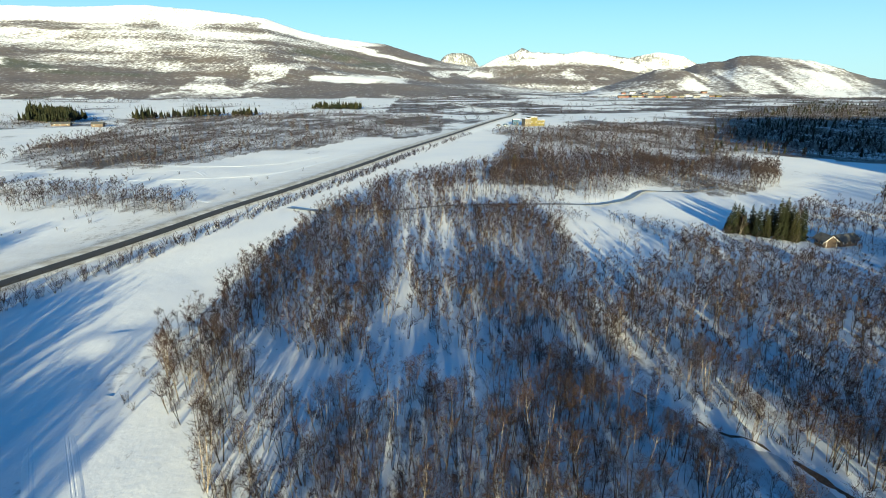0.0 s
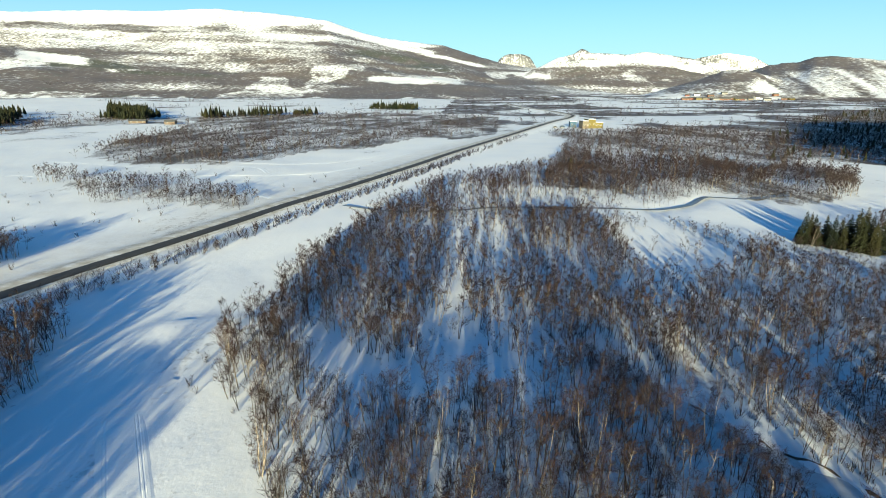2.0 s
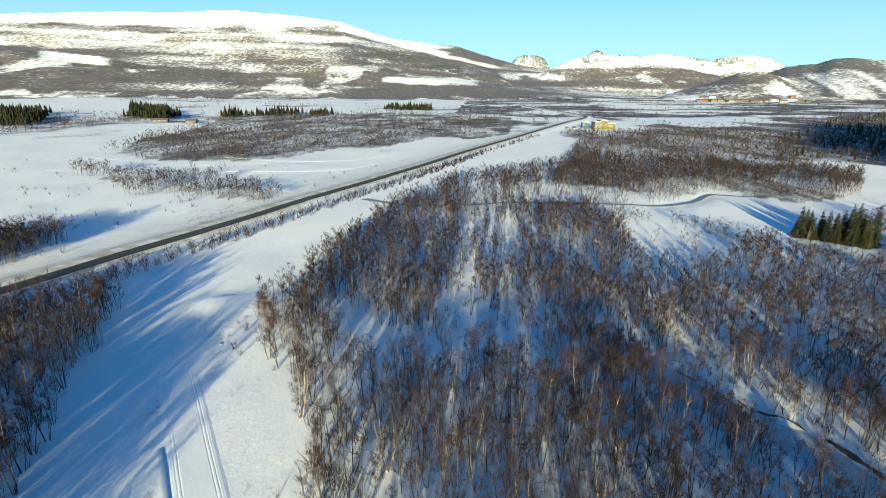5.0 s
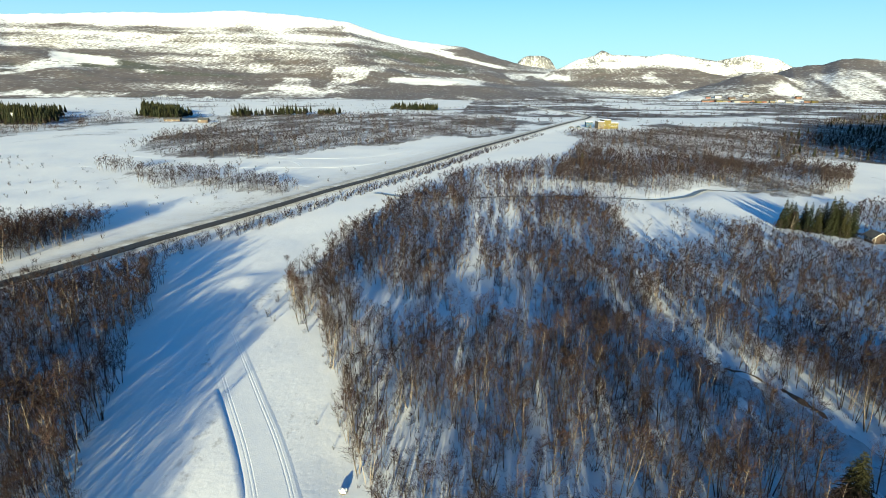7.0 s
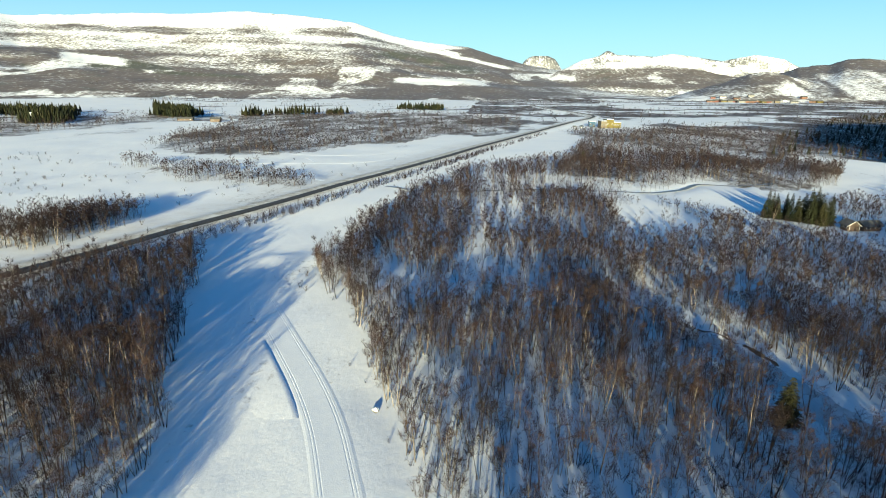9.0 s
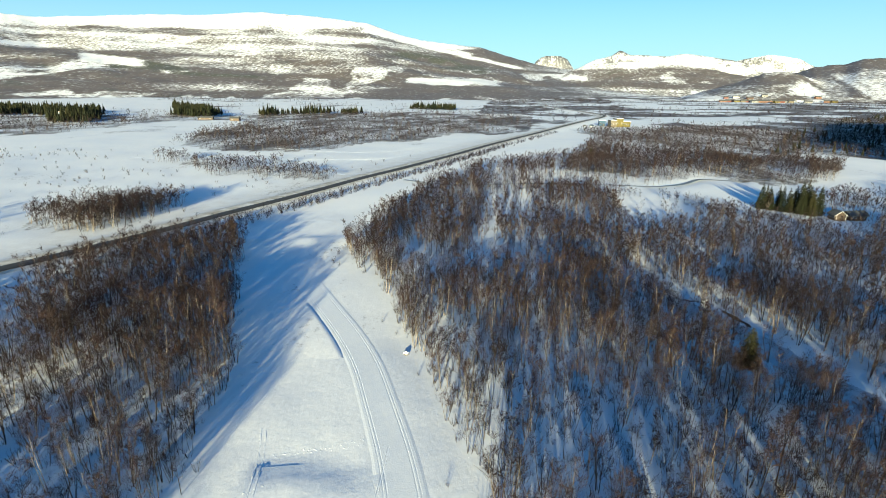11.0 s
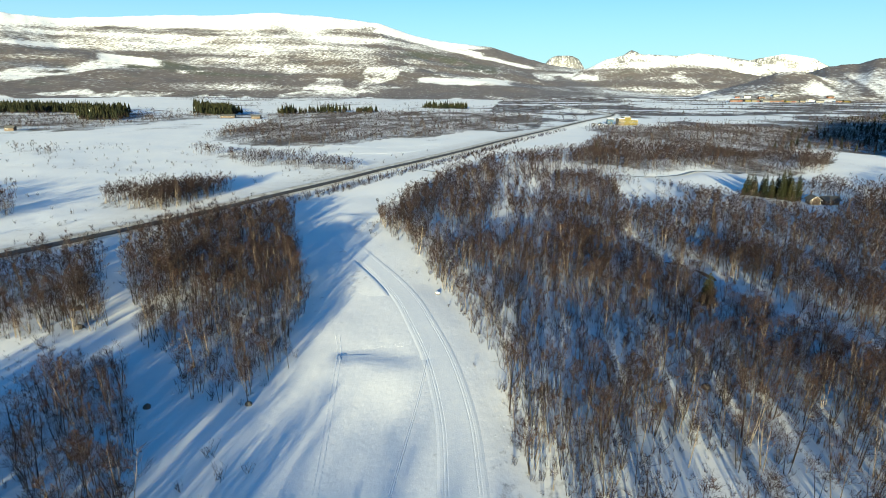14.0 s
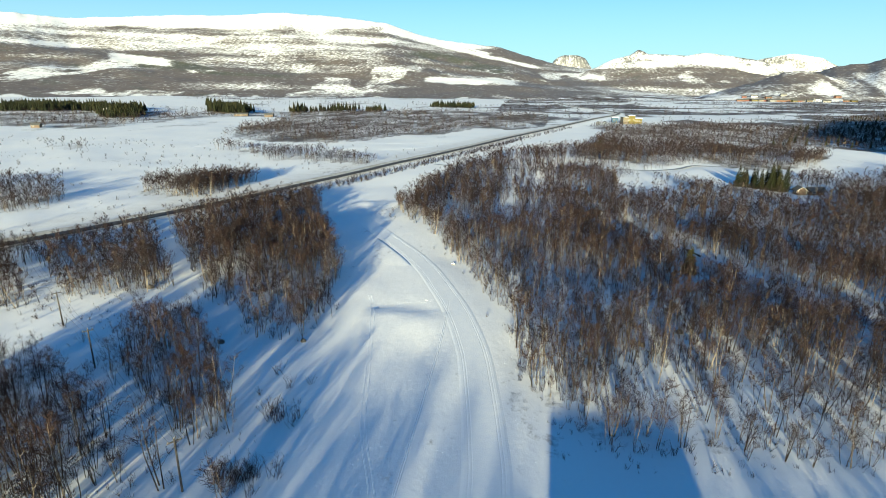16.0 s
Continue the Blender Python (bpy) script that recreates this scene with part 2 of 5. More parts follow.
GLADE = [(38, 140), (52, 131), (61, 121), (64, 116), (53.6, 110.5), (44, 117), (39, 127)]
# snow openings in the birch wood: old river channel, clearings, meadow corner
OPENINGS = [[(-8.3, 79), (-3.4, 84), (-1.3, 88), (1.8, 81), (3.7, 74), (5.7, 69), (8.9, 65), (12.5, 63), (15.4, 61), (11.7, 56), (4.5, 59), (0.7, 61), (-3.4, 65), (-6.7, 71)],
            [(-5.1, 140), (1.1, 150), (3, 143), (0, 116), (0.6, 86), (-1.4, 80), (-2.9, 83), (-3.1, 105)],
            [(2.6, 147), (10.5, 140), (8.7, 107), (5, 91), (2, 97)],
            [(-25, 74), (-19.7, 75), (-12.5, 70), (-6.3, 66), (0.7, 62), (-1.8, 57), (-10.8, 60), (-18.1, 61)],
            [(38, 141), (50, 141), (57, 127), (62, 117), (53, 108), (42, 101), (34, 102), (34, 114)]]
THIN = [(73, 122), (93, 124), (105, 114), (84, 90), (80, 94), (82, 105), (71, 109), (62, 113)]
WOOD_MID = [(41, 254), (66, 369), (104, 444), (155, 479), (209, 476), (230, 437), (168, 305), (161, 261), (170, 247), (133, 190), (102, 171), (86, 192), (66, 178), (47, 194), (27, 195), (28, 235)]
WOOD_HOUSE = [(97, 345), (60, 420), (92, 480), (100, 420), (128, 400)]
WOOD_LEFT = [(-88, 51), (-74, 68), (-60, 80), (-42, 40), (-32, 17), (-25, -2), (-27, -11), (-35, -10), (-48, 3), (-68, 26)]
WOOD_LEFT_B = [(-120, 10), (-108, 26), (-87, 42), (-70, 22), (-56, 5), (-62, 1), (-73, -6), (-82, -12), (-104, -8)]
WOOD_LEFT_C = [(-45, -23.5), (-48.5, -16), (-52.5, -9.6), (-49.6, -3.5), (-42, -9), (-35.5, -16), (-30.5, -23.5), (-26.5, -30.5), (-30, -34), (-35, -29.5), (-40.8, -26.5)]
WOOD_LEFT_D = [(-60, -23), (-47, -24), (-42, -28.5), (-36.5, -33), (-33, -40), (-32, -52), (-60, -52), (-76, -36)]
# unseen groves behind the view that throw shade on the field
WOOD_BACK = [(-42, -46), (-20, -50), (-12, -60), (-12, -76), (-60, -76)]
WOOD_BACK_B = [(24, -50), (60, -45), (62, -76), (24, -76)]
WOOD_BIG = [(-190, 266), (-153, 246), (-111, 244), (-94, 271), (-83, 310), (-60, 317), (-34, 386), (-3, 384), (23, 431), (40, 700), (-110, 800), (-227, 690), (-300, 639), (-239, 444), (-231, 358)]
WOOD_DARK = [(209, 397), (151, 285), (181, 279), (240, 230), (420, 230), (800, 500), (900, 1250), (669, 947), (300, 560)]
WOOD_FAR_LEFT = [(-408, 309), (-322, 313), (-330, 410), (-334, 521), (-463, 552), (-620, 450)]
ISLES = [[(-170, 205), (-135, 188), (-117, 163), (-94, 165), (-63, 157), (-69, 178), (-104, 195)], [(-117, 77), (-94, 76.5), (-90, 97), (-104, 118), (-131, 112)],
         [(-133, 46), (-126, 55), (-154, 85), (-180, 92), (-200, 60)], [(-255, 186), (-216, 174), (-247, 207), (-265, 203)]]
SPRUCE_STANDS = [[(-608, 501), (-529, 529), (-383, 400), (-384, 444), (-516, 624), (-862, 744)], [(-397, 592), (-330, 552), (-334, 600), (-493, 800), (-520, 800)],
                 [(-288, 587), (-192, 690), (-192, 720), (-300, 620)], [(-165, 904), (-79, 900), (-90, 1010), (-160, 1010)]]
LAKE = [(-1937, 1773), (-1700, 2070), (-865, 1275), (-430, 790), (-400, 625), (-600, 730), (-1000, 900)]
EYE = (0.0, -35.0, 33.7)
# Skylines: distance of the ridge, length of its slope, then bearing and height in degrees.
RIDGES = [
    (4150, 2300, [(-75, 4.0), (-60, 5.6), (-45.3, 5.5), (-41.3, 5.35), (-38.5, 5.6), (-33, 6.1), (-28.6, 6.3), (-23.9, 6.75), (-18.9, 6.6), (-13.6, 6.1), (-10.9, 5.2), (-8.2, 4.6), (-2.5, 4.0), (0.3, 3.2), (3.2, 2.4), (8.8, 1.55), (14.3, 0.4), (19, -0.5)]),
    (4700, 350, [(2.4, 1.6), (3.2, 2.8), (3.8, 3.2), (5.4, 3.25), (6.2, 2.9), (6.9, 1.9), (7.6, 0.8)]),
    (4520, 650, [(6.2, 1.2), (7.1, 2.0), (8.7, 2.8), (10.3, 3.2), (11.1, 3.75), (11.9, 3.3), (14, 3.2), (15.5, 3.1), (17, 3.35), (19, 3.0), (21, 2.7), (24, 1.4), (26, 0.5)]),
    (3600, 900, [(5, 1.2), (6.6, 1.9), (8.7, 2.4), (11.4, 2.65), (14.1, 2.5), (16.7, 2.3), (19.2, 1.9), (21.6, 1.4), (24, 0.95), (27, 0)]),
    (4750, 450, [(19, 1.2), (20.1, 2.2), (21, 2.6), (22.1, 2.8), (23.7, 3.1), (25.1, 2.9), (26, 2.7), (26.9, 2.2), (28.3, 1.4), (31, 0)]),
    (2700, 600, [(19, 0), (21.7, 0.8), (23.5, 1.55), (24.4, 1.68), (25.9, 1.5), (28.4, 0.7), (31, 0)]),
    (3300, 1200, [(24, 0.6), (25.3, 1.4), (27.3, 2.05), (29.4, 2.25), (30.3, 2.6), (31.3, 2.65), (33, 2.5), (36, 2.1), (38.1, 1.45), (40.1, 0.7), (44, 0.2), (60, 0.5)]),
]


def height(x, y):
    """The ground's height."""
    x, y = np.asarray(x, float), np.asarray(y, float)
    r, az = np.hypot(x - EYE[0], y - EYE[1]), np.degrees(np.arctan2(x - EYE[0], y - EYE[1]))
    z = (fbm(x / 55, y / 55, 3, 3) - 0.5) * 1.3 + (fbm(x / 9, y / 9, 3, 9) - 0.5) * 0.32
    z = z + (fbm(x / 260, y / 260, 3, 31) - 0.5) * 7 * smooth(350, 900, r)
    # low bank with a drop on its far side, across the field by the trail
    across = smooth(-23, -20.5, x) * (1 - smooth(-10.5, -8, x))
    z = z + across * 0.36 * (smooth(-16, 0.4, y) - smooth(0.5, 2.0, y))
    # wind-cut lip of the old river bank
    lip = line_gap(x, y, [(-48, 73), (-40, 68), (-34, 63), (-31, 63.5)])
    z = z - 0.9 * np.exp(-(lip[0] / 1.1) ** 2) * smooth(0, 0.6, lip[1] * 0.3 + 0.4)
    z = z + 0.7 * np.exp(-(line_gap(x, y, [(-45, 76), (-36, 76), (-31, 80)])[0] / 1.6) ** 2)
    # creek bed
    d, side = line_gap(x, y, CREEK)
    z = z - 1.5 * (1 - smooth(1.6, 4.2, d)) - 0.5 * (1 - smooth(2, 14, d))
    d, side = line_gap(x, y, STREAM)
    z = z - 0.7 * (1 - smooth(0.5, 2.2, d))
    # trail levelled, road bank
    d, side = line_gap(x, y, TRAIL)
    z = z * (0.25 + 0.75 * smooth(2.0, 7.0, d))
    d, side = line_gap(x, y, ROAD)
    z = np.where(d < 40, z * smooth(6, 30, d) + 0.9 * (1 - smooth(4.5, 11, d)), z)
    # unseen hill added to the south-east, beside the valley, to shade the dark wood
    z = z + np.exp(-((y - 30) / 50) ** 2) * smooth(178, 197, x) * np.minimum(95, 55 + 0.29 * (x - 190))
    # mountains
    for dist, slope, line in RIDGES:
        top = np.interp(az, [line[0][0] - 3] + [p[0] for p in line] + [line[-1][0] + 3], [-0.9] + [p[1] for p in line] + [-0.9])
        top = dist * np.tan(np.radians(top)) + EYE[2]
        rough = (fbm(x / 700 + dist, y / 700, 4, 17) - 0.5) * 2
        u = (r - dist + slope) / slope
        form = np.where(u < 1, np.clip(u, 0, 1) ** 1.35, 1 - 0.35 * np.clip(u - 1, 0, 3))
        bump = rough * 45 * np.sin(np.clip(u, 0, 1) * math.pi) * np.clip(top / 250, 0, 1)
        crest = (fbm(az * 2.6, r / 300, 3, 5) - 0.5) * 8 * np.clip(u, 0, 1)
        z = np.maximum(z, np.where(u > 0, top * form + bump + crest - 6 * (1 - np.clip(u * 6, 0, 1)), -99))
    return z


def far_cover(x, y):
    """How wooded the far plain and the slopes are."""
    r = np.hypot(x - EYE[0], y - EYE[1])
    bands = fbm(x / 110 + 7, y / 75, 5, 41)
    c = np.where(x > -40, smooth(0.36, 0.5, bands), smooth(0.42, 0.6, bands)) * smooth(430, 620, r)
    c = np.where((x < -40) & (y > 640), c * smooth(0.5, 0.66, fbm(x / 260, y / 110, 3, 77)) , c)
    c = np.where(inside(x, y, LAKE), 0, c)
    az = np.degrees(np.arctan2(x - EYE[0], y - EYE[1]))
    spit = smooth(-34.5, -31, az) * smooth(-16, -19, az) * smooth(1350, 1450, r) * smooth(1760, 1650, r)
    c = np.maximum(c, spit * smooth(0.4, 0.55, fbm(x / 90, y / 60, 3, 45)))
    return c


# ---- ground ----
def make_ground():
    front = np.linspace(-58, 58, 430)
    around = np.r_[front, np.linspace(58, 302, 62)[1:-1]]
    rings = [0.6]
    while rings[-1] < 4880:
        rings.append(rings[-1] * (1.023 if rings[-1] < 1900 else 1.0095) + 0.1)
    rings = np.array(rings)
    cx, cy = 0.0, -78.0
    az = np.radians(around)
    x = cx + rings[:, None] * np.sin(az)[None]
    y = cy + rings[:, None] * np.cos(az)[None]
    z = height(x, y)
    r = np.hypot(x - EYE[0], y - EYE[1])
    # wooded cover by region and by altitude
    wooded = np.zeros(x.shape)
    for poly in (WOOD_MID, WOOD_BIG, WOOD_DARK, WOOD_FAR_LEFT, WOOD_HOUSE):
        wooded = np.maximum(wooded, inside(x, y, poly) * 0.58)
    wooded = np.maximum(wooded, inside(x, y, WOOD_DARK) * 0.8)
    wooded = np.maximum(wooded, inside(x, y, WOOD_BIG) * 0.66)
    for poly in ISLES:
        wooded = np.maximum(wooded, inside(x, y, poly) * 0.4)
    for poly in (WOOD_MAIN, WOOD_LEFT, WOOD_LEFT_B, WOOD_LEFT_C, WOOD_LEFT_D):
        wooded = np.maximum(wooded, inside(x, y, poly) * 0.12)
    wooded = np.maximum(wooded, far_cover(x, y) * np.where(x > -40, 0.85, 0.6))
    bands = fbm(x / 900, y / 900 + z / 34, 4, 52)
    east = np.degrees(np.arctan2(x - EYE[0], y - EYE[1]))
    slope_wood = 0.58 + 1.4 * (bands - 0.5) + 0.4 * (1 - smooth(70, 190, z)) + 0.6 * (fbm(x / 160, y / 160, 3, 14) - 0.5)
    # dark flank with bare runs slanting down it
    flank = smooth(-15, -9, east) * smooth(6, 1, east)
    lift = np.degrees(np.arctan2(z - 33, r))
    wave = 0.5 * (fbm(x / 240, y / 420, 3, 58) - 0.5)
    run_at = 5.2 - 0.215 * (east + 13) + wave
    runs = smooth(0.2, 0.07, np.abs(lift - run_at)) * smooth(-14.5, -13, east) * smooth(2.2, 0.8, east)
    runs = np.maximum(runs, smooth(0.12, 0.04, np.abs(lift - run_at - 0.34 - wave)) * smooth(-9, -8, east) * smooth(-3, -4, east))
    fields = smooth(0.6, 0.66, fbm(x / 150 + 3, y / 300, 3, 90)) * smooth(150, 110, z)
    slope_wood = slope_wood + flank * 0.3 - 1.2 * runs - 0.6 * fields + 0.5 * (fbm(x / 90, y / 260, 3, 44) - 0.5)
    # spruce plantations on the lower slopes
    firs = smooth(0.5, 0.25, np.abs(lift - 3.25 + 0.15 * (east + 11) - 2 * wave)) * smooth(-12.5, -11, east) * smooth(-0.5, -2.5, east)
    firs = np.maximum(firs, smooth(0.1, -0.1, lift - 2.75 + 0.16 * (east + 37)) * smooth(1.45, 1.6, lift + 0.02 * (east + 37)) * smooth(-37.5, -36.5, east) * smooth(-30, -31, east))
    firs = np.maximum(firs, smooth(0.22, 0.1, np.abs(lift - 1.2 + 0.06 * (east + 30) - wave)) * smooth(-33, -31, east) * smooth(-23, -25, east))
    firs = np.where(r > 1500, firs * smooth(0.3, 0.45, fbm(x / 60, y / 200, 3, 99)), 0)
    slope_wood = np.maximum(slope_wood, firs)
    crest = 4150 * np.tan(np.radians(np.interp(east, [p[0] for p in RIDGES[0][2]], [p[1] for p in RIDGES[0][2]]))) + EYE[2]
    tree_line = np.maximum(0.8 * crest, 300)
    slope_wood = slope_wood * (1 - smooth(tree_line - 14, tree_line + 22, z + 120 * (fbm(x / 330, y / 330, 4, 8) - 0.5)))
    hills = np.maximum(smooth(4, 12, z), smooth(1850, 1900, r + 500 * (fbm(east / 3, r / 300, 3, 15) - 0.5)) * (east < 4)) * (r > 1500)
    slope_wood = slope_wood - 0.2 * smooth(3, 8, east) + 0.35 * smooth(18.5, 20, east) * smooth(28.5, 26, east) * (r < 2900) - 0.14 * (r > 2950) * smooth(26, 29, east)
    # eastern hill: wooded top above snowy runs
    eastern = smooth(25, 27, east) * (r > 2250) * (r < 4000)
    east_top = 3300 * np.tan(np.radians(np.interp(east, [p[0] for p in RIDGES[6][2]], [p[1] for p in RIDGES[6][2]]))) + EYE[2]
    slanted = fbm((east * 26 + z * 0.9) / 30, z / 130, 3, 27)
    slope_wood = slope_wood * (1 - eastern) + eastern * (0.36 + 0.6 * smooth(0.58, 0.76, z / east_top) + 2.4 * (slanted - 0.5))
    white = np.maximum((r > 4350) * 1.0, (z > 470) * 1.0)
    slope_wood = np.where(white > 0, 0.18 + 0.6 * smooth(0.4, 0.7, fbm(x / 130, y / 130 + z / 25, 4, 63)) * (r > 3000) * smooth(-6, 6, np.degrees(np.arctan2(x - EYE[0], y - EYE[1]))), slope_wood)
    bearing = np.degrees(np.arctan2(x - EYE[0], y - EYE[1]))
    rocky = (bearing > 2) & (bearing < 7.4) & (r > 4350)
    slope_wood = np.where(rocky, 0.5 + 0.3 * smooth(0.35, 0.6, fbm(bearing * 3, z / 30, 4, 12)), slope_wood)
    clear = smooth(-39.2, -38.4, bearing) * smooth(-33.6, -34.6, bearing) * smooth(0.42, 0.26, np.abs(lift - 2.2 - 0.09 * (-36.5 - bearing)))
    clear = np.maximum(clear, smooth(-10.3, -9.5, bearing) * smooth(0.5, -1.5, bearing) * smooth(0.55, 0.2, np.abs(lift - 0.75 + 0.03 * (bearing + 5)) + 0.7 * (fbm(x / 120, y / 200, 3, 71) - 0.45)))
    slope_wood = slope_wood * (1 - clear * (r > 1500))
    cover = wooded * (1 - hills) + np.clip(slope_wood, 0, 0.95) * hills
    d, side = line_gap(x, y, ROAD)
    dirt = np.where(r < 900, 1.0 * smooth(10, 5, d) * (side < 0) + 0.8 * smooth(6, 3.5, d) * (side >= 0), 0)
    dirt = dirt + 0.35 * smooth(30, 12, d) * (side < 0) * (r < 500)
    cover = np.where(d < 9, 0, cover)
    rows, cols = x.shape
    k = np.arange(rows * cols).reshape(rows, cols)
    nxt = np.roll(k, -1, 1)
    quads = np.stack([k[:-1], k[1:], nxt[1:], nxt[:-1]], -1).reshape(-1, 4)
    hub = len(k.ravel())
    verts = np.c_[x.ravel(), y.ravel(), z.ravel()]
    # innermost ring closed by a small fan of quads folded on the centre
    verts = np.vstack([verts, [[cx, cy, float(height(np.array([cx]), np.array([cy]))[0])]]])
    a = k[0][0:-1:2]
    fan = np.stack([np.full(len(a), hub), k[0][0:-1:2], k[0][1::2], k[0][(np.arange(2, 2 * len(a) + 1, 2)) % cols]], -1)
    me = mesh_of("ground", verts, np.vstack([quads, fan]), [SNOW], None, True, cover=np.r_[cover.ravel(), 0], hill=np.r_[hills.ravel(), 0], firs=np.r_[firs.ravel(), 0], rock=np.r_[smooth(4250, 4400, r).ravel(), 0], dirt=np.r_[np.clip(dirt, 0, 1).ravel(), 0])
    tagged(new("ground", me), "snow-covered valley floor rising to white mountains", "ground", "", "structure")


make_ground()


def strip(name, line, profile, mat, lift=0.0, soft=True, follow=True, fade=0):
    """A band along a line; profile: (offset to the right, height) across it."""
    p = np.array(line)
    t = np.gradient(p, axis=0)
    t /= np.linalg.norm(t, axis=1)[:, None]
    right = np.c_[t[:, 1], -t[:, 0]]
    off, dz = np.array(profile, float).T
    xy = p[:, None] + right[:, None] * off[None, :, None]
    base = height(p[:, 0], p[:, 1])[:, None] if not follow else height(xy[..., 0], xy[..., 1])
    low = 0.2 * (1 - smooth(0, fade, np.minimum(np.arange(len(p)), np.arange(len(p))[::-1]))) if fade else np.zeros(len(p))
    v = np.concatenate([xy, (base + dz[None] + lift - low[:, None])[..., None]], -1)
    n, m = v.shape[:2]
    k = np.arange(n * m).reshape(n, m)
    q = np.stack([k[:-1, :-1], k[:-1, 1:], k[1:, 1:], k[1:, :-1]], -1).reshape(-1, 4)
    return new(name, mesh_of(name, v.reshape(-1, 3), q, [mat], None, soft))


tagged(strip("road", ROAD_LINE, [(-2.0, -0.25), (-1.85, 0.05), (-1.0, 0.09), (0, 0.11), (1.0, 0.09), (1.85, 0.05), (2.0, -0.25)], ASPHALT, 0.06, True, False),
       "dark grey asphalt road ploughed between snow verges", "road", "", "structure")
tagged(strip("road_shoulder", ROAD_LINE, [(-6.0, -0.25), (-5.2, 0.02), (-4, 0.05), (-2.9, 0.05), (-1.85, 0.03)], SANDED, 0.05, True, False), "sanded dirty snow beside the asphalt", "road shoulder", "", "structure")
tagged(strip("road_shoulder", ROAD_LINE, [(1.85, 0.03), (2.7, 0.05), (3.3, 0.02), (3.9, -0.3)], SANDED, 0.05, True, False), "sanded dirty snow beside the asphalt", "road shoulder", "", "structure")
# groomed trail with a pair of classic grooves at each side
GROOVES = [(-2.7, -0.08), (-2.0, 0.004), (-1.72, 0.012), (-1.70, 0.004), (-1.58, 0.004), (-1.56, 0.016), (-1.40, 0.016), (-1.38, 0.004), (-1.26, 0.004), (-1.24, 0.016), (-0.6, 0.016),
           (0, 0.014), (0.6, 0.016), (1.24, 0.016), (1.26, 0.004), (1.38, 0.004), (1.40, 0.016), (1.56, 0.016), (1.58, 0.004), (1.70, 0.004), (1.72, 0.012), (2.0, 0.004), (2.7, -0.08)]
tagged(strip("ski_trail", TRAIL_LINE[TRAIL_LINE[:, 1] < 62], GROOVES, PACKED, 0.03, False, True, 9), "groomed snow ski trail with classic grooves", "trail", "", "structure")
EDGE = TRAIL_LINE[(TRAIL_LINE[:, 1] < 47) & (TRAIL_LINE[:, 1] > 19)]
tagged(strip("trail_bank", EDGE, [(2.15, -0.05), (2.3, 0.05), (3.0, 0.05), (5.5, 0.02), (8.0, -0.06)], SNOW, 0.02, True, True, 6), "ploughed snow bank along the ski trail", "snow bank", "", "structure")
tagged(strip("creek_ice", CREEK_LINE, [(-3.0, 0), (-1, 0.02), (1, 0.02), (3.0, 0)], ICE, 0.62, True, False), "frozen grey creek ice between low banks", "water", "", "structure")
tagged(strip("stream_ice", STREAM_LINE, [(-0.9, 0), (0, 0.02), (0.9, 0)], STREAM_ICE, 0.74, True, False), "narrow frozen stream across snowy meadows", "water", "", "structure")


# ---- trees ----
def across(d):
    a = np.array([0.0, 0, 1]) if abs(d[2]) < 0.9 else np.array([1.0, 0, 0])
    u = np.cross(d, a)
    u /= np.linalg.norm(u)
    return u, np.cross(d, u)


class Sticks:
    """Three-sided tapered pieces, gathered as triangles."""

    def __init__(self):
        self.v, self.f, self.n = [], [], 0

    def piece(self, p, q, r0, r1=0.0):
        p, q = np.asarray(p, float), np.asarray(q, float)
        d = q - p
        u, w = across(d / (np.linalg.norm(d) + 1e-9))
        ring = [u * math.cos(a) + w * math.sin(a) for a in (0.3, 2.394, 4.489)]
        n = self.n
        self.v += [p + r0 * k for k in ring]
        if r1 <= 0:
            self.v.append(q)
            self.f += [(n, n + 1, n + 3), (n + 1, n + 2, n + 3), (n + 2, n, n + 3)]
            self.n += 4
        else:
            self.v += [q + r1 * k for k in ring]
            for i in range(3):
                j = (i + 1) % 3
                self.f += [(n + i, n + j, n + 3 + j), (n + i, n + 3 + j, n + 3 + i)]
            self.n += 6

    def blade(self, p, q, w):
        """A fine twig: one narrow sliver."""
        d = q - p
        u, v = across(d / (np.linalg.norm(d) + 1e-9))
        a = (self.n * 1.7) % 6.283
        side = (u * math.cos(a) + v * math.sin(a)) * w
        n = self.n
        self.v += [p - side, p + side, q]
        self.f.append((n, n + 1, n + 2))
        self.n += 3

    def arrays(self):
        return np.array(self.v).reshape(-1, 3), np.array(self.f, int).reshape(-1, 3)


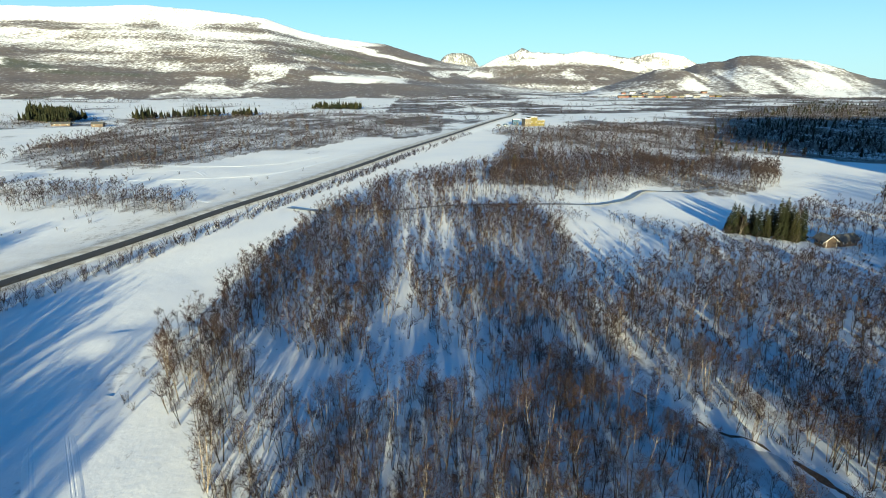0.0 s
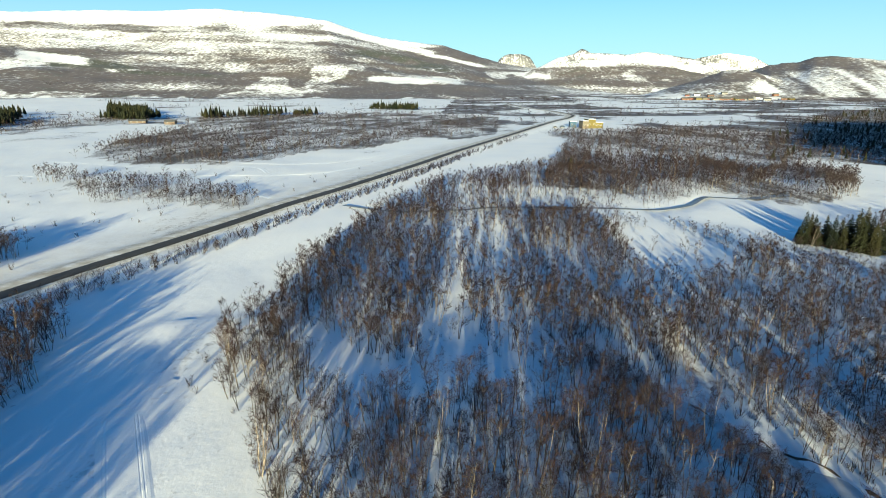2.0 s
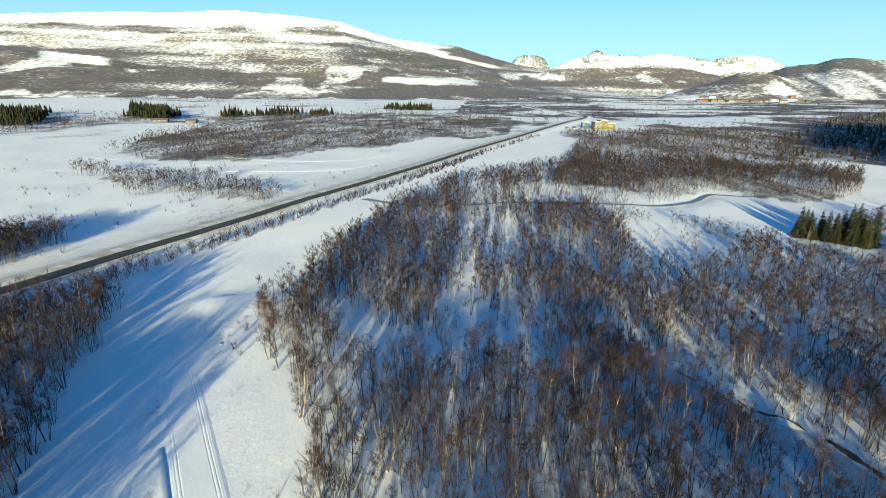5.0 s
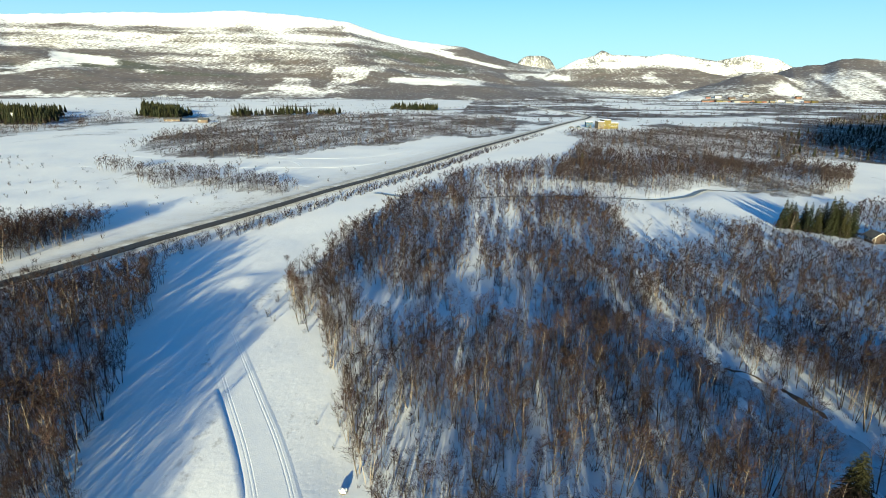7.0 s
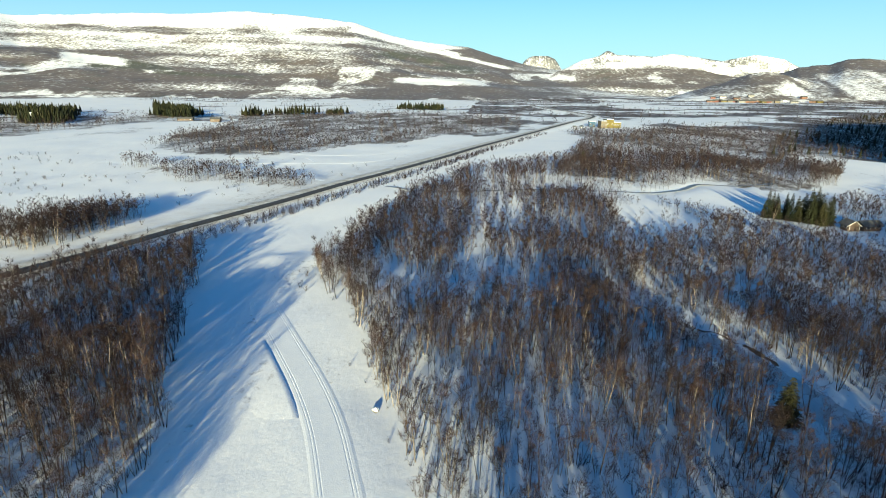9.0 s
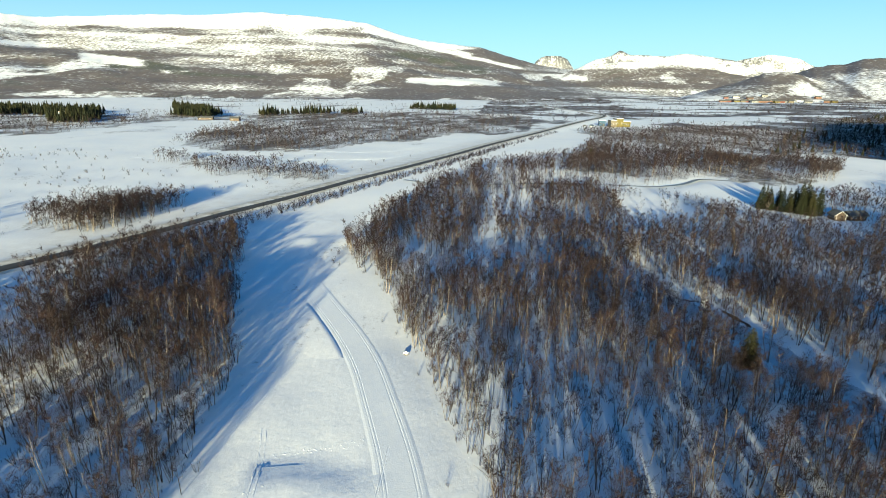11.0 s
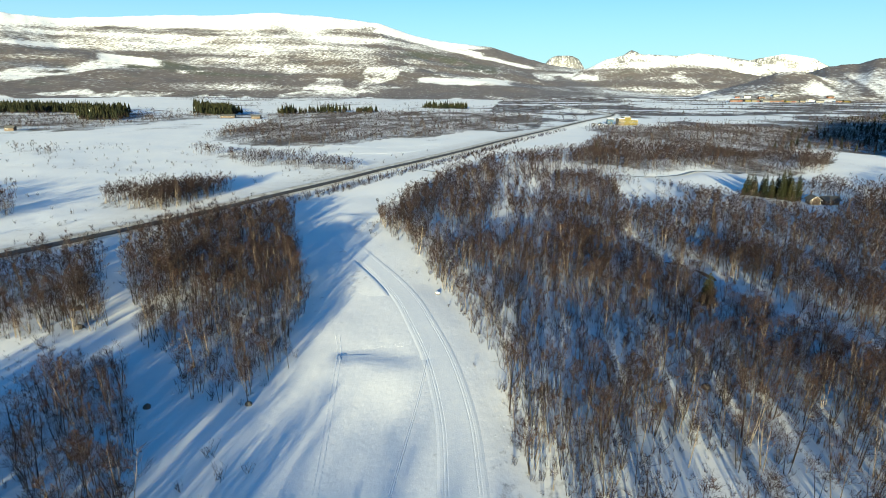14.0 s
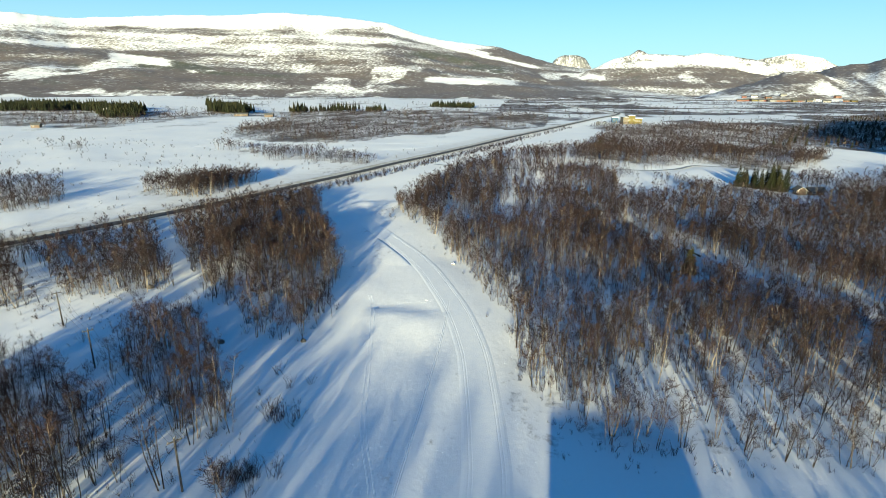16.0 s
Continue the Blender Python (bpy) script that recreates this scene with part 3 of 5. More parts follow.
def birch(seed, tall, stems, limbs, twigs, fine, limb=1.5, spread=0.30, segs=4, low=0.3):
    """Bark sticks and twig sticks of a leafless birch with rising limbs."""
    rng = random.Random(seed)
    wood, crown = Sticks(), Sticks()
    for s in range(stems):
        h = tall * rng.uniform(0.78, 1.0)
        lean = rng.uniform(0, 2 * math.pi)
        tilt = rng.uniform(0.02, 0.07) if stems == 1 else rng.uniform(0.08, 0.34)
        foot = np.array([math.cos(lean), math.sin(lean), 0]) * (0.0 if stems == 1 else rng.uniform(0.08, 0.3))
        pts = [foot]
        for k in range(segs):
            step = np.array([math.cos(lean) * tilt + rng.uniform(-0.07, 0.05), math.sin(lean) * tilt + rng.uniform(-0.07, 0.05), 1.0])
            pts.append(pts[-1] + step * h / segs)
            tilt *= 0.75
        r = tall * 0.0098 * limb ** 0.4 * (1.0 if stems == 1 else 0.72)
        rad = [r * (1 - 0.86 * k / segs) for k in range(segs + 1)]
        pts[0] = pts[0] - np.array([0, 0, 0.35])
        for k in range(segs):
            wood.piece(pts[k], pts[k + 1], rad[k], rad[k + 1])
        for b in range(limbs):
            f = low + (0.98 - low) * (b + rng.random()) / limbs
            k = min(segs - 1, int(f * segs))
            p = pts[k] + (pts[k + 1] - pts[k]) * (f * segs - k)
            a = b * 2.4 + rng.uniform(-0.6, 0.6)
            long = tall * spread * (1.12 - 0.85 * f) * rng.uniform(0.75, 1.2) * (0.6 + 1.2 * min(f, 0.33))
            rise = rng.uniform(0.6, 1.7)
            d = np.array([math.cos(a), math.sin(a), rise])
            d /= np.linalg.norm(d)
            mid = p + d * long * 0.55
            d2 = d + np.array([rng.uniform(-0.25, 0.25), rng.uniform(-0.25, 0.25), 0.35])
            d2 /= np.linalg.norm(d2)
            tip = mid + d2 * long * 0.6
            rb = 0.012 * limb * (1.15 - 0.5 * f) * tall / 6
            wood.piece(p, mid + d2 * long * 0.25, rb)
            for w in range(twigs):
                g = rng.uniform(0.2, 1.15) ** 0.8
                q = p + d * long * g if g < 0.55 else mid + d2 * long * (g - 0.55)
                q = q + np.array([rng.gauss(0, 0.13), rng.gauss(0, 0.13), rng.gauss(0, 0.13)]) * tall / 6
                e = np.array([rng.gauss(0, 0.62), rng.gauss(0, 0.62), rng.uniform(-0.2, 0.9)]) + d * 0.55
                e /= np.linalg.norm(e) + 1e-6
                crown.blade(q, q + e * tall * rng.uniform(0.09, 0.2) * (1.15 - 0.4 * f), fine)
    return wood.arrays(), crown.arrays()


def shrub(seed, tall, stems, twigs, thick):
    rng = random.Random(seed)
    s = Sticks()
    for k in range(stems):
        a, out = rng.uniform(0, 6.283), rng.uniform(0.15, 0.7)
        foot = np.array([rng.gauss(0, 0.22), rng.gauss(0, 0.22), -0.15]) * tall * 0.5
        d = np.array([math.cos(a) * out, math.sin(a) * out, 1.0])
        d /= np.linalg.norm(d)
        tip = foot + d * tall * rng.uniform(0.6, 1.05)
        s.piece(foot, tip, 0.014 * thick)
        for w in range(twigs):
            q = foot + (tip - foot) * rng.uniform(0.3, 0.95)
            e = np.array([rng.gauss(0, 0.6), rng.gauss(0, 0.6), rng.uniform(0.2, 1)]) + d * 0.4
            e /= np.linalg.norm(e)
            s.blade(q, q + e * tall * rng.uniform(0.15, 0.32), 0.008 * thick)
    return s.arrays()


def gathered(name, kinds, xy, scale, mats, label, category, sink=0.0):
    """Many plants of the given kinds joined into one object; kinds: lists of (verts, faces, material index)."""
    rng = np.random.RandomState(len(xy))
    pick = rng.randint(0, len(kinds), len(xy))
    turn = rng.uniform(0, 2 * np.pi, len(xy))
    z = height(xy[:, 0], xy[:, 1]) - sink
    tint = rng.rand(len(xy))
    vs, fs, mi, ti, at = [], [], [], [], 0
    for k, pieces in enumerate(kinds):
        sel = np.where(pick == k)[0]
        if not len(sel):
            continue
        c, s = np.cos(turn[sel])[:, None], np.sin(turn[sel])[:, None]
        for v, f, m in pieces:
            w = np.empty((len(sel), len(v), 3), np.float32)
            g = scale[sel][:, None]
            w[..., 0] = (v[:, 0] * c - v[:, 1] * s) * g + xy[sel, 0][:, None]
            w[..., 1] = (v[:, 0] * s + v[:, 1] * c) * g + xy[sel, 1][:, None]
            w[..., 2] = v[:, 2] * g + z[sel][:, None]
            vs.append(w.reshape(-1, 3))
            fs.append((f[None] + (at + np.arange(len(sel)) * len(v))[:, None, None]).reshape(-1, 3))
            mi.append(np.full(len(sel) * len(f), m))
            ti.append(np.repeat(tint[sel], len(v)))
            at += len(sel) * len(v)
    me = mesh_of(name, np.vstack(vs), np.vstack(fs), mats, np.concatenate(mi), False, tint=np.concatenate(ti))
    return tagged(new(name, me), label, category, "", "stuff")


def scatter(x0, x1, y0, y1, gap, seed):
    """Points on a jittered grid."""
    rng = np.random.RandomState(seed)
    mx, my, far = (x0 + x1) / 2, (y0 + y1) / 2, 0.5 * math.hypot(x1 - x0, y1 - y0)
    gx, gy = np.meshgrid(np.arange(-far, far, gap), np.arange(-far, far, gap))
    u, v = (gx + rng.uniform(-0.5, 0.5, gx.shape) * gap).ravel(), (gy + rng.uniform(-0.5, 0.5, gy.shape) * gap).ravel()
    x, y = mx + 0.87 * u - 0.493 * v, my + 0.493 * u + 0.87 * v
    ok = (x > x0) & (x < x1) & (y > y0) & (y < y1)
    return np.c_[x[ok], y[ok]], rng


def from_view(x, y):
    """Distance from the line along which the valley is overlooked, and whether the place lies ahead of it."""
    d = np.hypot(x, y - np.clip(y, -73, 6))
    ahead = np.abs(np.degrees(np.arctan2(x, y + 78))) < 52
    return d, ahead


def birch_chance(x, y):
    """How likely a birch stands at a place."""
    p = np.zeros(len(x))
    wob = 3.0 * (fbm(x / 6, y / 6, 2, 19) - 0.5)
    xa, ya = x + wob * 1.5, y + wob
    main = inside(xa, ya, WOOD_MAIN) & ~inside(xa, ya, GLADE)
    clumps = smooth(0.3, 0.52, fbm(x / 10, y / 10, 3, 23))
    p = np.where(main, 0.5 + 0.5 * clumps, p)
    p = np.where(main & (x < 7) & (y < 55) & (y > -20), 0.6 + 0.4 * clumps, p)
    p = np.where(main & (x < 24) & (y < 2), 0.5 + 0.4 * clumps, p)
    p = np.where(main & (x > 9) & (y < -6), 0.3 + 0.35 * clumps, p)
    patchy = smooth(0.34, 0.58, fbm(x / 6.5, y / 6.5, 3, 37))
    p = np.where(main & (y > 14) & (x > -8), 0.45 + 0.5 * patchy, p)
    p = np.where(main & (y > 30) & (x <= -8) & (y < 62), 0.4 + 0.45 * patchy, p)
    p = np.where(main & (x > 42) & (y < 120), 0.6 + 0.4 * patchy, p)
    p = np.where(main & (x > 2) & (x < 27) & (y > -12) & (y < 32), 0.44 + 0.46 * patchy, p)
    p = np.where(main & (y > 85), p * 0.9, p)
    # thin strip, clearing with low tufts, and the open creek
    cut = np.abs(x + 2.5 + 0.02 * (y - 100)) + 30 * (y < 60) + 30 * (y > 150)
    p = np.where(main & (cut < 1.8), 0.05, p)
    open_place = np.hypot((x - 6) / 9, (y - 74) / 9) < 1
    p = np.where(main & open_place, 0.3, p)
    p = np.where(main & (y > 95) & (np.abs(x - 10) < 14) & (y < 150), p * 0.75, p)
    for k, poly in enumerate(OPENINGS):
        p = np.where(inside(x + wob * 0.7, y + wob * 0.7, poly), 0.24 if k in (1, 2) else 0.03, p)
    p = np.where(inside(xa, ya, THIN), p * 0.4, p)
    for poly in (WOOD_LEFT, WOOD_LEFT_B, WOOD_LEFT_C):
        p = np.where(inside(xa, ya, poly), 0.66 + 0.3 * clumps, p)
    p = np.where(inside(xa, ya, WOOD_LEFT_D), 0.52 + 0.36 * clumps, p)
    p = np.where(line_gap(x, y, CREEK)[0] < np.where(y > 48, 2.2, 3.8), 0.0, p)
    p = np.where(line_gap(x, y, STREAM)[0] < 2.0, 0.0, p)
    for poly in (WOOD_MID, WOOD_HOUSE, WOOD_FAR_LEFT):
        p = np.where(inside(xa, ya, poly), 0.75 + 0.25 * clumps, p)
    for poly in (WOOD_BIG, WOOD_DARK):
        p = np.where(inside(x + wob * 6, y + wob * 6, poly), 0.3 + 0.7 * smooth(0.3, 0.55, fbm(x / 45, y / 30, 3, 29)), p)
    for poly in ISLES:
        p = np.where(inside(x + wob * 3, y + wob * 3, poly), 0.6 * clumps + 0.4, p)
    d, side = line_gap(x, y, POWER)
    p = np.where(d < np.where(x < -52, 2.0, 2.2), 0.02, p)
    d, side = line_gap(x, y, ROAD)
    p = np.where(d < 8, 0.0, p)
    d, side = line_gap(x, y, TRAIL)
    p = np.where(d < 3.4, 0.0, p)
    p = np.where(np.hypot(x - 84, y - 124) < 8, p * 0.25, p)
    p = np.where(np.hypot(x - 33.2, (y - 27) / 1.6) < 3.2, 0, p)
    p = np.where(np.hypot((x - 96) / 1.6, y - 118) < 2.6, 0, p)
    return p


NEAR = [birch(100 + k, 5.4 + 0.45 * (k % 4), (3, 4, 2, 3, 1, 2)[k % 6], (5, 4, 7, 5, 14, 7)[k % 6], (17, 16, 18, 17, 19, 18)[k % 6], 0.0185, 2.0, 0.36, 4, (0.26, 0.34, 0.4)[k % 3]) for k in range(12)]
MIDDLE = [birch(200 + k, 5.6 + 0.4 * (k % 4), 2, 3, 16, 0.036, 2.0, 0.40, 2, 0.26) for k in range(10)]
OUTER = [birch(250 + k, 5.6 + 0.4 * (k % 3), 1, 4, 14, 0.054, 1.8, 0.46, 2, 0.22) for k in range(6)]
FAR = [birch(300 + k, 5.4, 1, 3, 9, 0.105, 3.0, 0.5, 1, 0.12) for k in range(6)]
LAST = [birch(350 + k, 4.6, 1, 4, 5, 0.28, 3.0, 0.75, 1, 0.02) for k in range(5)]

pts, rng = scatter(-130, 130, -75, 100, 1.6, 5)
d, ahead = from_view(pts[:, 0], pts[:, 1])
keep = (rng.rand(len(pts)) < birch_chance(pts[:, 0], pts[:, 1])) & (d < 68) & (ahead | (pts[:, 1] < -20) & (np.abs(pts[:, 0]) < 62))
pts = pts[keep]
size = 0.42 + 0.6 * fbm(pts[:, 0] / 14, pts[:, 1] / 14, 3, 61) + rng.uniform(-0.22, 0.3, len(pts))
size = np.where((pts[:, 0] > 0) & (pts[:, 0] < 30) & (pts[:, 1] < 4), size * 1.14, size)
size = np.where(pts[:, 0] < -22, size * 1.1, size)
edge = np.argsort(np.hypot(pts[:, 0] - 12, (pts[:, 1] + 12) * 0.7))
single, rest = edge[:300], edge[300:]

TREES = []
for (wv, wf), (cv, cf) in NEAR:
    tree = new("birch_tree")
    tagged(tree, "leafless young birch with rising reddish-brown twigs in snow", "tree", "birches along the ski trail")
    for nm, v, f, mat in (("trunk", wv, wf, BARK), ("crown", cv, cf, TWIG)):
        ob = new(nm, mesh_of(nm, v, f, [mat]))
        ob.parent = tree
    TREES.append(tree)
used = set()
for n, i in enumerate(single):
    x, y = pts[i]
    m = Matrix.LocRotScale((x, y, float(height(np.array([x]), np.array([y]))[0])), Euler((0, 0, rng.uniform(0, 6.283))), (size[i],) * 3)
    k = n % len(TREES)
    if k in used:
        copy_thing(TREES[k], m)
    else:
        used.add(k)
        TREES[k].matrix_basis = m
gathered("birch_wood", [[(wv, wf, 0), (cv, cf, 1)] for (wv, wf), (cv, cf) in NEAR], pts[rest], size[rest], [BARK, TWIG], "leafless birch wood with reddish-brown twigs on snow", "woodland")

pts, rng = scatter(-260, 260, -60, 300, 1.52, 6)
d, ahead = from_view(pts[:, 0], pts[:, 1])
keep = (rng.rand(len(pts)) < birch_chance(pts[:, 0], pts[:, 1])) & (d >= 68) & (d < 270) & ahead & ((d < 150) | (rng.rand(len(pts)) < 0.5))
pts = pts[keep]
size = 0.48 + 0.56 * fbm(pts[:, 0] / 20, pts[:, 1] / 20, 3, 62) + rng.uniform(-0.17, 0.2, len(pts))
size = np.where(inside(pts[:, 0], pts[:, 1], THIN) | (line_gap(pts[:, 0], pts[:, 1], [(38, 143), (52, 136), (66, 124), (76, 120)])[0] < 7), size * 0.62, size)
size = np.where((line_gap(pts[:, 0], pts[:, 1], STREAM)[0] < 13) & (pts[:, 0] > 14), size * 0.6, size)
size = np.where(pts[:, 1] > 170, size * 1.15, size)
size = np.where((pts[:, 0] < -22) & (pts[:, 1] < 85), size * 1.1, size)
close = from_view(pts[:, 0], pts[:, 1])[0] < 150
gathered("birch_thicket", [[(wv, wf, 0), (cv, cf, 1)] for (wv, wf), (cv, cf) in MIDDLE], pts[close], size[close], [BARK, TWIG], "leafless birch thickets between snowy meadows", "woodland")
for isle in ISLES:
    size = np.where(inside(pts[:, 0], pts[:, 1], [(a * 1.03, b) for a, b in isle]), size * 0.85, size)
gathered("birch_belt", [[(wv, wf, 0), (cv, cf, 1)] for (wv, wf), (cv, cf) in OUTER], pts[~close], size[~close], [BARK, TWIG], "belts of leafless birch between snowy meadows", "woodland")

# unseen birches added behind the view; their shadows streak and dim the field
pts, rng = scatter(-65, 65, -78, -44, 3.2, 16)
pts = pts[(inside(pts[:, 0], pts[:, 1], WOOD_BACK) & (rng.rand(len(pts)) < 0.5)) | (inside(pts[:, 0], pts[:, 1], WOOD_BACK_B) & (rng.rand(len(pts)) < 0.3))]
more, rng2 = scatter(-16, 22, -102, -83, 3.0, 17)
pts = np.vstack([pts, more[rng2.rand(len(more)) < 0.12]])
more, rng2 = scatter(-13, 5, -67, -53, 2.8, 18)
pts = np.vstack([pts, more[rng2.rand(len(more)) < 0.12]])
gathered("birch_grove", [[(wv, wf, 0), (cv, cf, 1)] for (wv, wf), (cv, cf) in MIDDLE], pts, rng.uniform(0.8, 1.3, len(pts)) * np.where(pts[:, 1] < -80, 1.3, 1.0), [BARK, TWIG], "unseen leafless birch grove south of the field, added for shade", "woodland")

# unseen tall belt added so that fine twigs dim the sun on the near field
TALL = [birch(380 + k, 13.0, 1, 14, 20, 0.011, 0.35, 0.3, 4, 0.3) for k in range(4)]
pts, rng = scatter(-34, 50, -116, -82, 3.1, 19)
pts = pts[rng.rand(len(pts)) < 0.8]
gathered("tall_birches", [[(wv, wf, 0), (cv, cf, 1)] for (wv, wf), (cv, cf) in TALL], pts, rng.uniform(0.75, 1.15, len(pts)), [BARK, TWIG], "unseen tall thin leafless birches south of the field, added for shade", "woodland")

pts, rng = scatter(-700, 900, 150, 1300, 4.0, 7)
d, ahead = from_view(pts[:, 0], pts[:, 1])
keep = (rng.rand(len(pts)) < birch_chance(pts[:, 0], pts[:, 1])) & (d >= 270) & (d < 1150) & ahead & (rng.rand(len(pts)) < np.where(inside(pts[:, 0], pts[:, 1], WOOD_MID) | inside(pts[:, 0], pts[:, 1], WOOD_HOUSE) | (inside(pts[:, 0], pts[:, 1], WOOD_DARK) & (d < 500)) | (inside(pts[:, 0], pts[:, 1], WOOD_BIG) & (pts[:, 1] < 400)), 1.0, 0.5 * (1.15 - d / 1500)))
pts = pts[keep]
size = rng.uniform(0.6, 1.05, len(pts)) * (1 + 0.0003 * from_view(pts[:, 0], pts[:, 1])[0])
gathered("distant_birch_wood", [[(wv, wf, 0), (cv, cf, 1)] for (wv, wf), (cv, cf) in FAR], pts, size, [BARK, TWIG], "far leafless birch woods brown against snow", "woodland")

pts, rng = scatter(-1500, 1500, 430, 2000, 17.0, 8)
d, ahead = from_view(pts[:, 0], pts[:, 1])
keep = (rng.rand(len(pts)) < np.where(far_cover(pts[:, 0], pts[:, 1]) > 0.4, 0.85, 0.0)) & ahead & (birch_chance(pts[:, 0], pts[:, 1]) < 0.05)
pts = pts[keep]
gathered("far_scrub", [[(wv, wf, 0), (cv, cf, 1)] for (wv, wf), (cv, cf) in LAST], pts, rng.uniform(0.7, 1.4, len(pts)), [BARK, TWIG], "far bands of leafless scrub across snowy plain", "woodland")


# ---- shrubs ----
BUSH_NEAR = [shrub(400 + k, 1.9, 10 + k % 3, 9, 1.4) for k in range(6)]
BUSH_FAR = [shrub(450 + k, 2.2, 6, 6, 4.0) for k in range(5)]
pts, rng = scatter(-130, 60, -60, 420, 1.7, 11)
x, y = pts.T
d, side = line_gap(x, y, ROAD)
strip_p = 0.9 * (side > 0) * smooth(6.5, 8, d) * (1 - smooth(10, 12.5, d)) * (y > 60) * (1 - 0.6 * smooth(250, 330, y))
keep = rng.rand(len(pts)) < strip_p
near = from_view(x, y)[0] < 130
gathered("roadside_shrubs", [[(v, f, 0)] for v, f in BUSH_NEAR], pts[keep & near], rng.uniform(0.8, 1.9, int((keep & near).sum())), [SHRUB], "bare brown shrubs along the snowy road verge", "shrubs")
gathered("verge_thicket", [[(v, f, 0)] for v, f in BUSH_FAR], pts[keep & ~near], rng.uniform(0.7, 1.4, int((keep & ~near).sum())), [SHRUB], "bare far shrubs along the snowy road verge", "shrubs")

pts, rng = scatter(-330, 120, -50, 330, 3.6, 12)
x, y = pts.T
patch = smooth(0.55, 0.75, fbm(x / 18, y / 12, 3, 83))
dr, side = line_gap(x, y, ROAD)
meadow = (side < 0) * (dr > 14) * (0.05 + 0.4 * patch) * (y < 240)
edge_p = np.zeros(len(x))
grow = [(px * 1.0, py) for px, py in WOOD_MAIN]
wob = 5 * (fbm(x / 7, y / 7, 2, 91) - 0.5)
edge_p = np.where(inside(x + 2.2 + wob, y + wob, grow) & ~inside(x - 2.5, y, grow) & (x < 40), 0.7, 0)
edge_p = np.where(line_gap(x, y, POWER)[0] < 6, 0.28 * (x < -30), edge_p)
edge_p = np.maximum(edge_p, 0.3 * (np.hypot((x - 6) / 11, (y - 74) / 11) < 1))
edge_p = np.maximum(edge_p, 0.25 * inside(x, y, [(-30, -18), (-22, -12), (-19, -26), (-20, -40), (-28, -40)]))
edge_p = np.where(line_gap(x, y, TRAIL)[0] < 3.6, 0, edge_p)
keep = rng.rand(len(pts)) < np.maximum(meadow, edge_p)
d, ahead = from_view(x, y)
near = d < 95
tufts = np.vstack([np.c_[rng.normal(-22.6, 0.9, 7), rng.normal(-27.8, 0.5, 7)], np.c_[rng.normal(-22.0, 1.2, 16), rng.normal(-37.2, 0.7, 16)]])
gathered("field_shrubs", [[(v, f, 0)] for v, f in BUSH_NEAR], tufts, rng.uniform(0.7, 1.5, len(tufts)), [SHRUB], "bushy bare shrubs beside the trampled snow", "shrubs")
gathered("low_shrubs", [[(v, f, 0)] for v, f in BUSH_NEAR], pts[keep & near & ahead], rng.uniform(0.35, 1.1, int((keep & near & ahead).sum())), [SHRUB], "low bare shrubs poking through the snow", "shrubs")
gathered("meadow_shrubs", [[(v, f, 0)] for v, f in BUSH_FAR], pts[keep & ~near & ahead], rng.uniform(0.3, 0.9, int((keep & ~near & ahead).sum())), [SHRUB], "scattered bare shrubs on the snowy meadow", "shrubs")


BUSH_LOW = [shrub(480 + k, 1.9, 6, 5, 2.4) for k in range(6)]
pts, rng = scatter(-90, 80, -45, 95, 1.75, 13)
x, y = pts.T
d, ahead = from_view(x, y)
under = (birch_chance(x, y) > 0.3) * (0.45 + 0.5 * smooth(0.45, 0.65, fbm(x / 9, y / 9, 2, 33)))
under = np.where((x > 0) & (x < 28) & (y < 34), under * 2.2, under)
keep = (rng.rand(len(pts)) < under) & ahead & (d < 78)
gathered("understory_shrubs", [[(v, f, 0)] for v, f in BUSH_LOW], pts[keep], rng.uniform(0.4, 1.0, int(keep.sum())), [SHRUB], "dark bare shoots and shrubs under the birches", "shrubs")


# tussocks and shoots that break the snow in the clearings and at the wood's edges
BUSH_TINY = [shrub(520 + k, 1.0, 5, 3, 1.8) for k in range(6)]
pts, rng = scatter(-80, 45, -60, 80, 0.85, 23)
x, y = pts.T
tuft = 0.5 * (line_gap(x, y, POWER)[0] < 11) * (x < -22) * smooth(0.42, 0.6, fbm(x / 3.5, y / 3.5, 3, 53))
tuft = np.maximum(tuft, 0.3 * ((x > 4) & (x < 40) & (y > -31) & (y < 2)) * smooth(0.4, 0.6, fbm(x / 3, y / 3, 3, 54)))
tuft = np.maximum(tuft, 0.16 * (birch_chance(x, y) > 0.2) * (y < 70))
for poly in OPENINGS:
    tuft = np.maximum(tuft, 0.1 * inside(x, y, poly))
tuft = np.where((line_gap(x, y, TRAIL)[0] < 3.4) | (line_gap(x, y, CREEK)[0] < 3.2), 0, tuft)
keep = (rng.rand(len(pts)) < tuft) & from_view(x, y)[1]
gathered("tussocks", [[(v, f, 0)] for v, f in BUSH_TINY], pts[keep], rng.uniform(0.3, 0.95, int(keep.sum())), [SHRUB], "dark tussocks and shoots poking through snow", "undergrowth")


